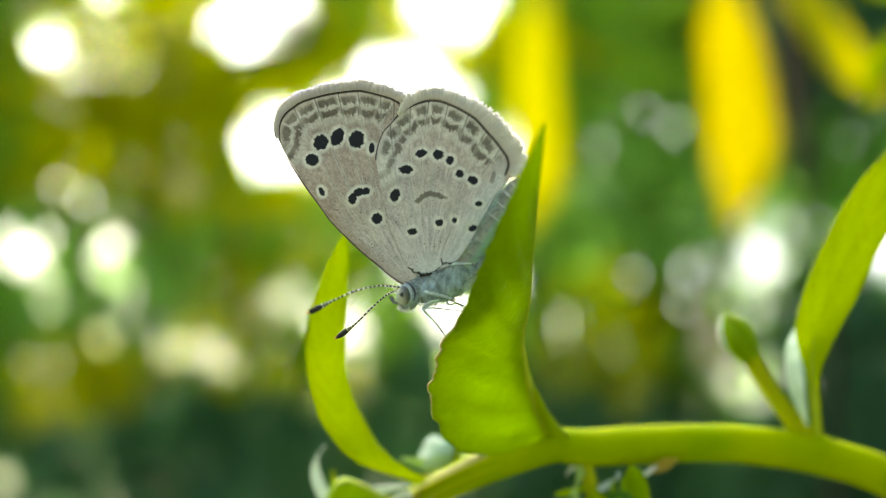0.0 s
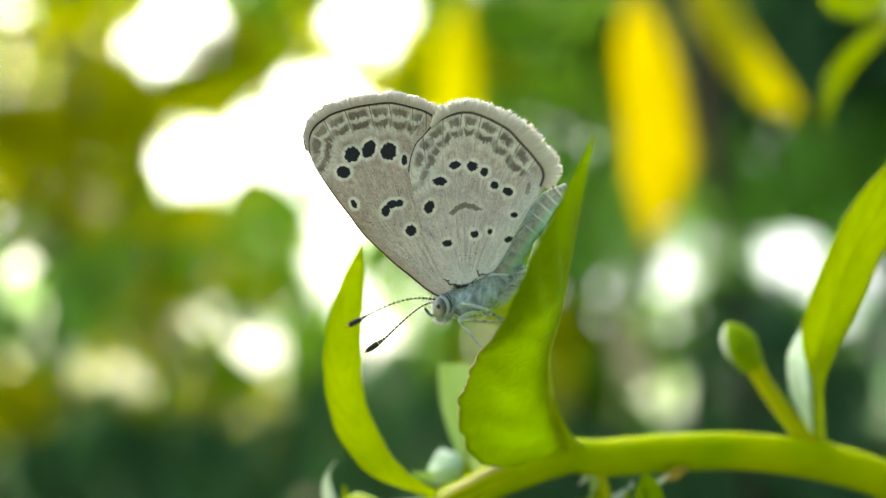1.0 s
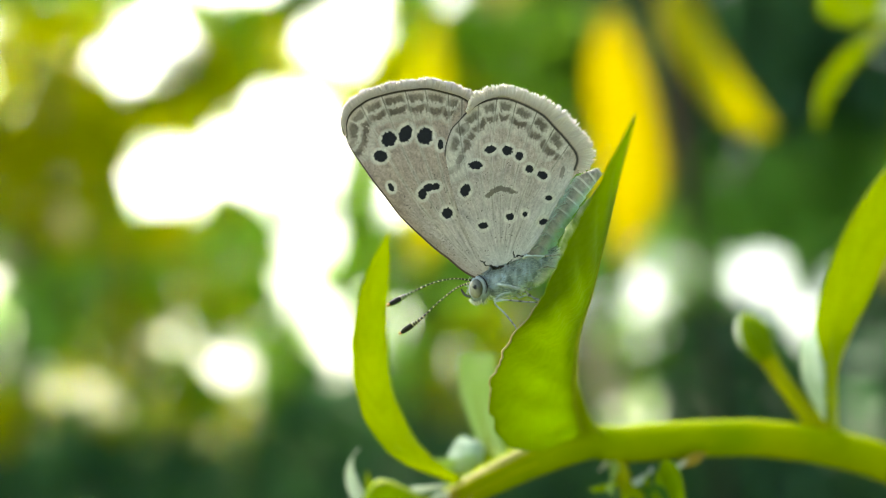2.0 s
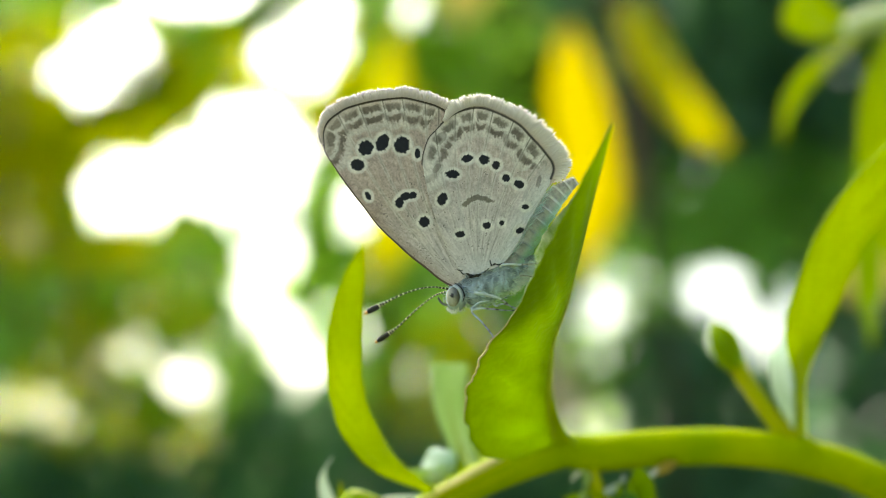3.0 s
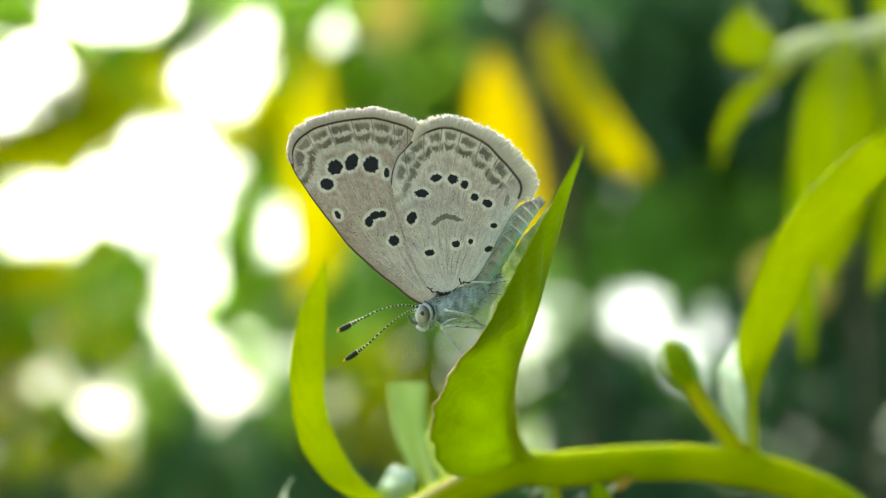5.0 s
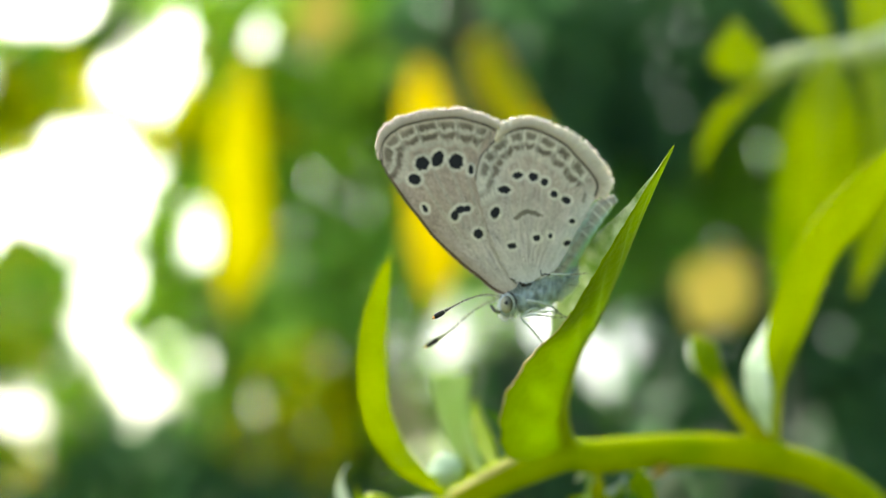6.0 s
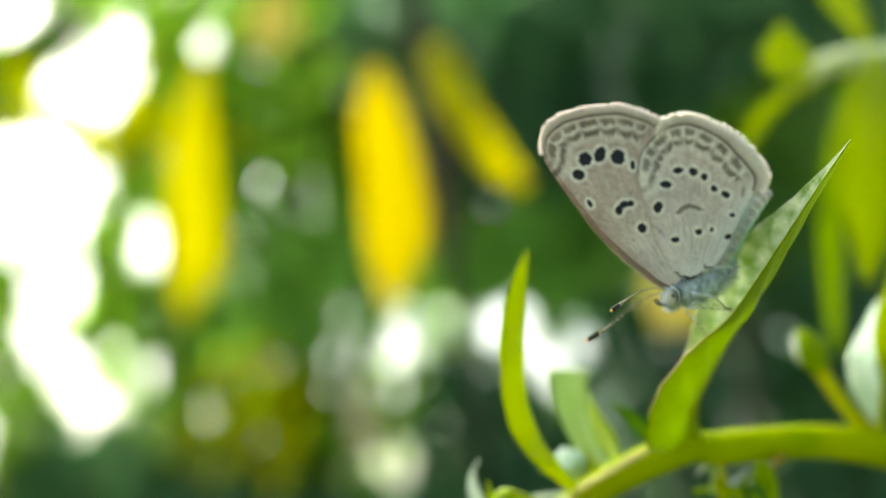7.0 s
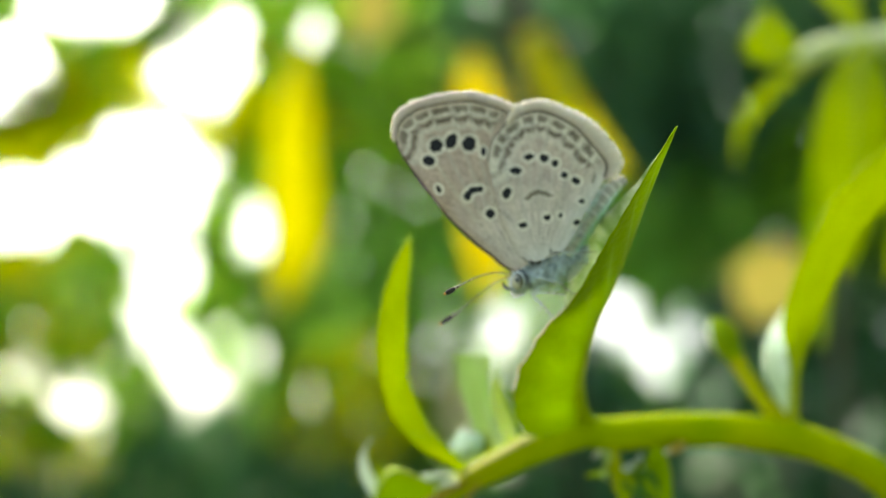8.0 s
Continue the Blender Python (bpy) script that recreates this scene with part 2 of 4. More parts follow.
def leaf(parent, mat, mid, widths, left, right, label="", rib=0.022, rim=False, name="leaf", top_mat=None, veined=0.10, foot=1.3, quilted=False, **more):
    v, f, line, grid = blade(mid, widths, left, right, **more)
    # side veins: a little darker in the furrows, lighter between, and blotched
    n, c = grid.shape[:2]
    tt, ss = np.meshgrid(np.linspace(0, 1, n), np.abs(np.linspace(-1, 1, c)), indexing="ij")
    furrow = np.abs(((tt * 9 - ss * 1.9) % 1.0) - 0.5) * 2
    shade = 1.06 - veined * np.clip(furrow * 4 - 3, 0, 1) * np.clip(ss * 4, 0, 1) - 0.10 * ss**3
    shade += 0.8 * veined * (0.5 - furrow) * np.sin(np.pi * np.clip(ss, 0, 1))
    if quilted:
        # sunlit patches between the side veins, put into the colour; darker towards the edge
        lit_patch = np.exp(-((((tt * 6.5 - ss * 1.2) % 1.0) - 0.5) / 0.33) ** 2 - ((ss - 0.52) / 0.30) ** 2)
        shade = 0.93 + 0.17 * lit_patch - 0.16 * ss**2 - 0.10 * np.exp(-((ss - 0.08) / 0.06) ** 2) + 0.10 * (1 - tt) * (1 - ss)
    shade += 0.02 * np.random.default_rng(len(grid) + int(100 * mid[-1][0]) % 97).normal(size=(n, c))
    shade = np.tile(np.clip(shade, 0.4, 1.15).reshape(-1, 1), (2, 3))
    second = None
    if top_mat:
        m = (grid.shape[1] - 1) // 2
        top = {(i * (2 * m + 1) + j) for i in range(len(grid)) for j in range(m, 2 * m)}
        second = (top_mat, [1 if len(q) == 4 and q[0] in top and q[1] == q[0] + 1 else 0 for q in f])
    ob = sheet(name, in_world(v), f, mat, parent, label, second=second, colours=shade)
    if rib:
        rv, rf = tube(line, [rib * foot, rib * (foot + 1) / 2, rib, rib * 0.8, rib * 0.5, rib * 0.3, rib * 0.15], n=40, sides=10)
        sheet("midrib", in_world(rv), rf, MIDRIB, ob, "pale raised midrib")
    if rim:
        rv, rf = tube(grid[len(grid) // 4:len(grid) * 3 // 5, 0], [0.002, 0.007, 0.006, 0.008, 0.005, 0.002], n=60, sides=6)
        sheet("leaf_rim", in_world(rv), rf, RIM, ob, "dry brownish leaf edge")
    return ob


def plain(v):
    return np.ones((len(v), 3))


def flip(vectors):
    return [tuple(-c for c in v) for v in vectors]


# ---- the branch with the butterfly's leaf ----
def build_branch():
    base = near(9.5, 6.0, -14.0)
    base.z = 0
    b = thing("shrub_branch", base, "yellow-green herb stem with lance-shaped leaves and a bud", "plant")
    foot = LEAN.inverted() @ ((base - Vector((0, 0, HEIGHT))) * 100)
    main = [(0.62, 1.93, -1.43), (0.9, 2.05, -1.48), (1.2, 2.2, -1.47), (1.65, 2.35, -1.45), (2.1, 2.5, -1.46), (2.6, 2.64, -1.53),
            (3.1, 2.78, -1.67), (3.6, 2.9, -1.95), (4.4, 3.2, -2.7), (5.4, 3.7, -4.3), (7.0, 4.6, -10.0), (8.6, 5.4, -40.0), tuple(foot)]
    v, f = tube(main, [0.120, 0.142, 0.145, 0.145, 0.146, 0.150, 0.152, 0.155, 0.16, 0.17, 0.19, 0.24, 0.3], n=150, sides=18)
    sheet("stem", in_world(v), f, STEM, b, "smooth arched yellow-green stem")
    tip = [(0.74, 1.98, -1.43), (0.5, 1.94, -1.50), (0.25, 1.94, -1.60), (0.0, 1.95, -1.72), (-0.22, 1.96, -1.83), (-0.42, 1.97, -1.95), (-0.62, 2.0, -2.12)]
    v, f = tube(tip, [0.145, 0.145, 0.138, 0.128, 0.112, 0.096, 0.06], n=50, sides=14)
    sheet("shoot", in_world(v), f, STEM, b, "ribbed yellow-green young shoot end")
    for y in (0.05, -0.03):
        ridge = [(p[0], p[1] - 0.118, p[2] + y) for p in tip[1:]]
        v, f = tube(ridge, [0.016, 0.02, 0.02, 0.012], n=40, sides=6)
        sheet("ridge", in_world(v), f, STEM_TIP, b)
    groove = [(p[0] - 0.03, p[1] - 0.075, p[2] + 0.085 - 0.012 * k) for k, p in enumerate(tip[1:])]
    v, f = tube(groove, [0.030, 0.044, 0.040, 0.030, 0.012], n=40, sides=8)
    sheet("ridge", in_world(v), f, TAN, b, "pale tan ridge along the shoot")
    v, f = tube([(0.80, 1.96, -1.45), (0.70, 1.87, -1.36), (0.635, 1.72, -1.23), (0.595, 1.50, -1.08), (0.575, 1.2, -0.93), (0.585, 0.8, -0.71)], [0.075, 0.060, 0.046, 0.034, 0.024, 0.012], n=60, sides=12)
    sheet("petiole", in_world(v), f, LEAF_YELLOW, b, "thick yellowish leaf stalk", colours=plain(v))
    # swollen joints where the leaves spring
    for at, r in (((0.64, 1.95, -1.42), 0.120), ((2.62, 2.63, -1.50), 0.150)):
        bm = bmesh.new()
        bmesh.ops.create_uvsphere(bm, u_segments=16, v_segments=10, radius=r * 0.01)
        for q in bm.verts:
            q.co = near(*at) + Vector((q.co.x * 1.25, q.co.y, q.co.z * 0.95))
        part("node", bm, STEM, b)

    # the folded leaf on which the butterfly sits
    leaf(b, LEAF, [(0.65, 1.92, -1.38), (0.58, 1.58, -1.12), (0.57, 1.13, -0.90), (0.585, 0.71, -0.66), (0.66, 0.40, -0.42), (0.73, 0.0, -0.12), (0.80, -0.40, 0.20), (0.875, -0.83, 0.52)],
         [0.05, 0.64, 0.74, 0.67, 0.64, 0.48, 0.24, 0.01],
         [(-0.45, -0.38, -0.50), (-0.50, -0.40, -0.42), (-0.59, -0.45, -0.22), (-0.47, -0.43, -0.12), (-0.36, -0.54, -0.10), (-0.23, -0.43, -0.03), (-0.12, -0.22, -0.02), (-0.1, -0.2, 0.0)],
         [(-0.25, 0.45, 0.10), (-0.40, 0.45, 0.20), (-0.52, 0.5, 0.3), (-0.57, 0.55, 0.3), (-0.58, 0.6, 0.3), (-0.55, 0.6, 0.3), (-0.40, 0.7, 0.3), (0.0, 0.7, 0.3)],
         top_mat=LEAF_SHEEN, other=[0.02, 0.14, 0.22, 0.30, 0.38, 0.36, 0.16, 0.01], label="bright green folded leaf with a dry rim, butterfly perched on it",
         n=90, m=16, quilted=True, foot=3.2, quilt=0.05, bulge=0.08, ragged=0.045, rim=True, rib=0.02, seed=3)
    v, f = tube([(0.59, 0.20, -0.275), (0.62, 0.20, -0.263), (0.66, 0.205, -0.262)], [0.002, 0.006, 0.002], n=14, sides=6)
    sheet("nick", in_world(v), f, BROWN, b, "small dry brown nick on the leaf")
    # the narrow upright leaf beside it
    side = [(-0.72, -0.60, 0.30), (-0.74, -0.62, 0.1), (-0.76, -0.62, 0.0), (-0.8, -0.6, 0.05)]
    leaf(b, LEAF_YELLOW, [(-0.30, 1.95, -1.79), (-0.57, 1.50, -1.60), (-0.75, 1.42, -1.37), (-0.86, 1.34, -1.08), (-0.89, 1.28, -0.80), (-0.88, 1.30, -0.45), (-0.83, 1.31, -0.16), (-0.77, 1.28, 0.09)],
         [0.09, 0.17, 0.185, 0.17, 0.165, 0.145, 0.085, 0.004], side, [(0.6, 0.75, 0.2), (0.62, 0.78, 0.1), (0.66, 0.75, 0.0), (0.7, 0.7, 0.0)],
         label="narrow upright yellow-green leaf curving inward", n=64, m=8, quilt=0.012, ragged=0.06, rib=0, seed=5)
    # the leaf that rises from the far joint
    side = [(-0.9, -0.2, 0.3), (-0.93, -0.25, 0.28), (-0.92, -0.3, 0.35), (-0.75, -0.3, 0.65)]
    leaf(b, LEAF_YELLOW, [(2.65, 2.62, -1.42), (2.61, 2.45, -1.16), (2.57, 2.28, -0.90), (2.58, 2.22, -0.60), (2.71, 2.23, -0.26), (2.92, 2.22, 0.22), (3.20, 2.10, 0.60), (3.62, 2.0, 1.02), (4.2, 1.9, 1.38)],
         [0.05, 0.045, 0.06, 0.155, 0.20, 0.205, 0.215, 0.17, 0.01], side, flip(side), label="broad yellow-green leaf rising from a joint", n=60, m=8, quilt=0.01, rib=0.008, foot=4.0, seed=7)
    side = [(-0.25, 0.95, 0.0), (-0.22, 0.95, -0.05), (-0.2, 0.95, 0.1)]
    leaf(b, SAGE, [(2.56, 2.50, -1.30), (2.51, 2.48, -1.14), (2.47, 2.45, -0.96), (2.47, 2.45, -0.69), (2.64, 2.50, -0.35), (2.82, 2.55, -0.05)],
         [0.03, 0.11, 0.20, 0.21, 0.12, 0.005], side, flip(side), label="small sage-white crumpled leaf in the joint", name="young_leaf", n=40, m=6, rib=0.006, quilt=0.06, ragged=0.16, seed=8)
    # the bud on its stalk
    v, f = tube([(2.60, 2.62, -1.44), (2.42, 2.64, -1.22), (2.25, 2.66, -0.98), (2.15, 2.66, -0.80), (2.10, 2.66, -0.70)], [0.085, 0.072, 0.068, 0.078, 0.10], n=30, sides=12)
    sheet("stalk", in_world(v), f, STEM_TIP, b, "yellow-green bud stalk")
    v, f = tube([(2.14, 2.66, -0.82), (2.10, 2.66, -0.73), (2.055, 2.65, -0.64), (2.00, 2.65, -0.55), (1.965, 2.65, -0.49)], [0.085, 0.120, 0.122, 0.085, 0.022], n=26, sides=16)
    bud = sheet("bud", in_world(v), f, LEAF, b, "green closed bud with a whitish tip", colours=plain(v))
    for k in range(5):
        a = k * 1.257 + 0.4
        o = lambda r, q: (q[0] + r * math.cos(a) * 0.8, q[1] + r * math.sin(a), q[2] + r * math.cos(a) * 0.5)
        v, f = tube([o(0.108, (2.10, 2.66, -0.72)), o(0.112, (2.05, 2.65, -0.63)), o(0.075, (1.99, 2.65, -0.54)), o(0.015, (1.945, 2.65, -0.465))], [0.02, 0.045, 0.04, 0.008], n=14, sides=8)
        sheet("sepal", in_world(v), f, WHITISH if k == 2 else LEAF, bud, colours=plain(v))
    # the pale leaf behind and the young growth at the shoot's end
    side = [(-0.7, 0.1, 0.1), (-0.85, 0.2, 0.2), (-0.85, 0.3, 0.0)]
    leaf(b, LEAF_PALE, [(0.05, 2.10, -1.64), (-0.08, 2.28, -1.50), (-0.17, 2.38, -1.26), (-0.20, 2.44, -1.02), (-0.20, 2.48, -0.80)],
         [0.05, 0.10, 0.13, 0.155, 0.16], side, flip(side), label="pale blue-green leaf behind the shoot", n=40, m=7, rib=0.014, ragged=0.03, seed=9)
    side = [(0.6, 0.3, 0.5), (0.5, 0.3, 0.7), (0.4, 0.3, 0.8)]
    leaf(b, LEAF, [(0.12, 2.05, -1.62), (0.08, 2.3, -1.42), (0.0, 2.55, -1.22), (0.02, 2.75, -1.0)],
         [0.04, 0.10, 0.12, 0.01], side, flip(side), label="small green leaf behind the shoot", n=30, m=6, rib=0.012, seed=10)
    side = [(0.5, -0.6, 0.5), (0.55, -0.6, 0.5), (0.6, -0.5, 0.5)]
    leaf(b, LEAF_DEEP, [(0.42, 2.05, -1.45), (0.32, 2.0, -1.32), (0.17, 1.9, -1.20), (0.0, 1.82, -1.09)],
         [0.03, 0.07, 0.06, 0.005], side, flip(side), label="dark green pointed leaf behind the fold", n=30, m=6, rib=0.012, seed=11)
    v, f = tube([(-0.22, 2.3, -1.72), (-0.25, 2.3, -1.65), (-0.265, 2.3, -1.58), (-0.275, 2.3, -1.51), (-0.29, 2.3, -1.45)], [0.11, 0.15, 0.14, 0.085, 0.015], n=24, sides=14)
    v = v + np.column_stack([0.05 * (grain(v[:, 2] * 14, v[:, 0] * 12 + k, 40 + k) - 0.5) for k in range(3)])
    sheet("young_bud", in_world(v), f, SAGE, b, "lumpy sage-white young bud", colours=plain(v))
    # young growth at the shoot's end and under the stem
    leaf(b, LEAF, [(-0.40, 1.86, -1.90), (-0.58, 1.82, -1.88), (-0.72, 1.80, -1.81), (-0.87, 1.79, -1.77), (-0.97, 1.79, -1.86), (-1.03, 1.79, -2.04), (-1.06, 1.8, -2.2)], [0.03, 0.12, 0.22, 0.26, 0.22, 0.12, 0.01],
         [(0.1, 0.25, -1.0), (0.15, 0.2, -1.0), (0.4, 0.2, -0.9)], [(-0.1, 0.7, 0.25), (-0.4, 0.7, 0.2), (-0.6, 0.6, 0.1)], other=[0.01, 0.04, 0.06, 0.07, 0.06, 0.03, 0.01], top_mat=WHITISH,
         label="young green leaf with a whitish hooded edge", name="young_leaf", n=50, m=8, rib=0.014, bulge=0.15, seed=19)
    curls = [
            ([(-0.80, 1.93, -2.10), (-1.0, 1.92, -1.98), (-1.09, 1.92, -1.85), (-1.14, 1.92, -1.71), (-1.13, 1.92, -1.61), (-1.07, 1.92, -1.52)], 0.062, WHITISH),
            ([(-0.94, 1.93, -1.95), (-0.99, 1.93, -1.82), (-1.01, 1.93, -1.7)], 0.04, LEAF_YELLOW),
            ([(-0.77, 1.86, -1.89), (-0.67, 1.86, -1.84), (-0.55, 1.86, -1.82), (-0.38, 1.86, -1.79)], 0.045, WHITISH),
            ([(-0.55, 1.84, -1.95), (-0.49, 1.84, -1.88), (-0.4, 1.84, -1.86), (-0.36, 1.84, -1.89)], 0.05, WHITISH),
            ([(-0.08, 2.2, -1.70), (-0.28, 2.2, -1.68), (-0.41, 2.2, -1.66), (-0.53, 2.2, -1.63)], 0.055, LEAF_PALE)]
    bracts = [
            ([(0.06, 2.08, -1.66), (-0.1, 2.08, -1.72), (-0.25, 2.08, -1.75), (-0.4, 2.08, -1.76)], 0.04, BROWNISH),
            ([(-0.30, 1.86, -1.86), (-0.40, 1.82, -1.93), (-0.52, 1.80, -1.98), (-0.64, 1.80, -1.99)], 0.07, BROWNISH),
            ([(-0.36, 1.84, -1.92), (-0.47, 1.80, -2.02), (-0.56, 1.78, -2.10), (-0.62, 1.78, -2.2)], 0.08, LEAF_YELLOW),
            ([(-0.20, 1.84, -1.88), (-0.28, 1.80, -1.98), (-0.33, 1.78, -2.08), (-0.40, 1.78, -2.16)], 0.07, BROWNISH),
            ([(-0.05, 2.16, -1.66), (-0.14, 2.26, -1.60), (-0.16, 2.34, -1.50), (-0.12, 2.40, -1.40)], 0.10, LEAF_YELLOW)]
    tufts = [
            ([(0.88, 2.05, -1.57), (0.85, 2.05, -1.61), (0.8, 2.05, -1.64), (0.77, 2.05, -1.69)], 0.055, WHITISH),
            ([(0.96, 1.98, -1.74), (0.87, 1.98, -1.79), (0.77, 1.98, -1.81), (0.69, 1.98, -1.82)], 0.042, LEAF),
            ([(0.98, 2.0, -1.78), (1.06, 2.0, -1.75), (1.14, 2.0, -1.71), (1.16, 2.0, -1.64)], 0.06, WHITISH),
            ([(1.19, 2.0, -1.76), (1.27, 2.02, -1.71), (1.36, 2.05, -1.66), (1.44, 2.1, -1.60)], 0.07, WHITISH),
            ([(1.36, 2.1, -1.64), (1.45, 2.12, -1.60), (1.54, 2.16, -1.59), (1.60, 2.2, -1.55)], 0.075, BROWNISH)]
    sprouts = [
            ([(1.22, 1.95, -1.63), (1.26, 1.95, -1.75), (1.33, 1.95, -1.9), (1.41, 1.95, -2.06)], 0.17, LEAF),
            ([(1.02, 1.93, -1.85), (1.14, 1.93, -1.86), (1.23, 1.93, -1.92), (1.31, 1.93, -2.02)], 0.13, LEAF_DEEP),
            ([(0.95, 1.96, -1.80), (1.02, 1.93, -1.90), (1.04, 1.92, -2.0), (1.0, 1.92, -2.12)], 0.12, LEAF_YELLOW),
            ([(0.86, 2.0, -1.60), (0.88, 1.96, -1.70), (0.84, 1.94, -1.78), (0.88, 1.94, -1.86)], 0.06, LEAF_PALE),
            ([(1.12, 1.97, -1.72), (1.10, 1.95, -1.82), (1.16, 1.94, -1.92), (1.20, 1.94, -2.04)], 0.09, LEAF)]
    for k, (p, w, mat) in enumerate(curls + bracts + tufts + sprouts):
        side = [(0.35, -0.5, 0.6), (0.45, -0.4, 0.65), (0.4, -0.4, 0.7)]
        leaf(b, mat, p, [w * 0.5, w, w * 0.8, 0.004], side, [(-0.35, -0.4, -0.55), (-0.45, -0.3, -0.6), (-0.4, -0.4, -0.6)], name="young_leaf", n=24, m=5, rib=0.006, bulge=0.2, seed=20 + k)
    v, f = tube([(0.89, 2.06, -1.52), (0.92, 2.02, -1.63), (0.96, 2.0, -1.76), (0.99, 1.98, -1.95)], [0.075, 0.06, 0.055, 0.05], n=20, sides=10)
    sheet("side_shoot", in_world(v), f, STEM_TIP, b)


# ---- the twig behind, hanging in from the side ----
def build_twig():
    base = near(26.0, 16.0, 0.0)
    base.z = 0
    b = thing("leafy_twig", base, "thin twig with drooping yellow-green leaves behind the branch", "plant")
    foot = LEAN.inverted() @ ((base - Vector((0, 0, HEIGHT))) * 100)
    v, f = tube([(4.4, 7.45, 3.2), (4.55, 7.5, 3.36), (4.9, 7.5, 3.46), (5.44, 7.5, 3.53), (6.0, 7.5, 3.70), (8.0, 8.0, 4.6), (12.0, 9.5, 5.0), (18.0, 12.0, 0.0), (24.0, 15.0, -50.0), tuple(foot)],
                [0.08, 0.15, 0.17, 0.18, 0.19, 0.2, 0.22, 0.26, 0.34, 0.4], n=110, sides=10)
    sheet("stem", in_world(v), f, TWIG, b, "pale green twig stem")
    low_leaves = [
            ([(4.74, 7.80, 3.33), (4.60, 8.60, 3.31), (4.30, 9.00, 3.05), (4.03, 9.00, 2.62), (3.94, 9.00, 2.11)], 0.14, LEAF_YELLOW, (0.8, 0.3, -0.45)),
            ([(4.50, 7.45, 3.26), (4.27, 7.4, 3.22), (4.03, 7.4, 3.38), (3.93, 7.4, 3.64), (3.99, 7.45, 3.98)], 0.40, LEAF_YELLOW, (0.9, 0.2, 0.3)),
            ([(5.15, 7.1, 3.46), (4.98, 6.9, 2.9), (4.90, 6.85, 2.1), (4.82, 6.85, 1.3), (4.72, 6.9, 0.3)], 0.60, LEAF_YELLOW, (0.95, 0.25, 0.05)),
            ([(5.6, 7.3, 3.5), (5.75, 7.0, 2.7), (5.70, 6.8, 1.8), (5.50, 6.8, 1.0), (5.20, 6.8, 0.2)], 0.42, LEAF_YELLOW, (0.9, 0.35, 0.1))]
    high_leaves = [
            ([(5.1, 7.6, 3.4), (4.92, 7.9, 2.6), (4.80, 8.0, 1.4), (4.76, 8.0, 0.2), (4.78, 8.0, -0.6)], 0.22, LEAF, (0.95, 0.2, 0.0)),
            ([(5.3, 7.5, 3.6), (5.0, 7.5, 4.1), (4.8, 7.6, 4.6), (4.75, 7.7, 5.1)], 0.34, LEAF_YELLOW, (0.9, 0.3, 0.2)),
            ([(6.0, 7.5, 3.7), (6.1, 7.3, 3.0), (6.4, 7.0, 2.0), (6.5, 6.9, 0.9)], 0.5, LEAF, (0.9, 0.4, 0.1)),
            ([(5.7, 7.5, 3.65), (5.9, 7.5, 4.2), (6.1, 7.6, 4.9), (6.5, 7.7, 5.6)], 0.4, LEAF_YELLOW, (0.9, 0.3, -0.3))]
    for k, (p, w, mat, s) in enumerate(low_leaves + high_leaves):
        leaf(b, mat, p, [0.05, w * 0.7, w, w * 0.75, 0.01], [s, s], flip([s, s]), n=40, m=7, rib=0.03, bulge=0.18, quilt=0.02, seed=40 + k)


# ---- shrubs and trees behind ----
VIEW = Vector((0.003, -0.073, 1.182))


def away(turn, rise, dist):
    """A place by its turn to the right of straight ahead, its rise above level, and its distance."""
    u, w = math.tan(radians(turn)), math.tan(radians(rise))
    return VIEW + Vector((u, 1.0, w)) * dist


# openings in the canopy: turn, rise, half width, half height in degrees
GAPS_LEFT = [(-19.7, 21.9, 1.95, 2.15), (-10.5, 23.0, 2.45, 1.95), (-15.2, 25.6, 4.05, 0.95), (-12.9, 17.4, 2.95, 2.75), (-18.4, 16.2, 2.05, 1.75), (-15.8, 17.0, 1.85, 1.65),
             (-7.3, 15.2, 1.05, 1.05), (-11.7, 13.0, 1.15, 1.45), (-12.1, 10.7, 0.95, 0.95), (-10.9, 9.2, 0.85, 1.15), (-10.0, 7.8, 1.05, 1.05), (-15.5, 7.0, 0.85, 0.85)]
GAPS_SMALL = [(-20.9, 5.2, 0.34, 0.34), (-19.4, 7.4, 0.30, 0.30), (-18.0, 8.4, 0.30, 0.30), (-17.0, 8.6, 0.25, 0.25), (-25.8, 11.2, 0.1, 0.1), (-27.5, 13.5, 0.15, 0.15), (-26.1, 10.8, 0.1, 0.1), (-30.2, 10.7, 0.8, 0.8), (-30.3, 21.3, 0.5, 0.9),
              (-6.6, 9.4, 0.5, 0.6), (-5.1, 24.5, 0.4, 0.4), (-4.0, 22.8, 0.1, 0.1), (-22.4, 24.2, 0.1, 0.1), (-19.6, 6.6, 0.05, 0.05), (-24.8, 13.0, 0.05, 0.05), (-3.9, 14.2, 0.12, 0.12), (-29.1, 18.3, 0.1, 0.1)]
GAPS_RIGHT = [(4.3, 10.5, 0.68, 0.68), (9.5, 11.6, 1.5, 1.2), (11.5, 9.0, 0.7, 0.9), (10.7, 10.2, 0.8, 0.8), (4.7, 7.8, 0.0, 0.0), (3.9, 5.6, 0.0, 0.0), (6.0, 8.3, 0.05, 0.05), (8.9, 17.4, 0.3, 0.3), (3.4, 26.5, 0.25, 0.25), (8.4, 24.4, 0.05, 0.05),
              (2.2, 7.2, 0.0, 0.0), (14.4, 6.2, 0.0, 0.0), (18.2, 5.2, 0.0, 0.0)]
GAPS = GAPS_LEFT + GAPS_SMALL + GAPS_RIGHT


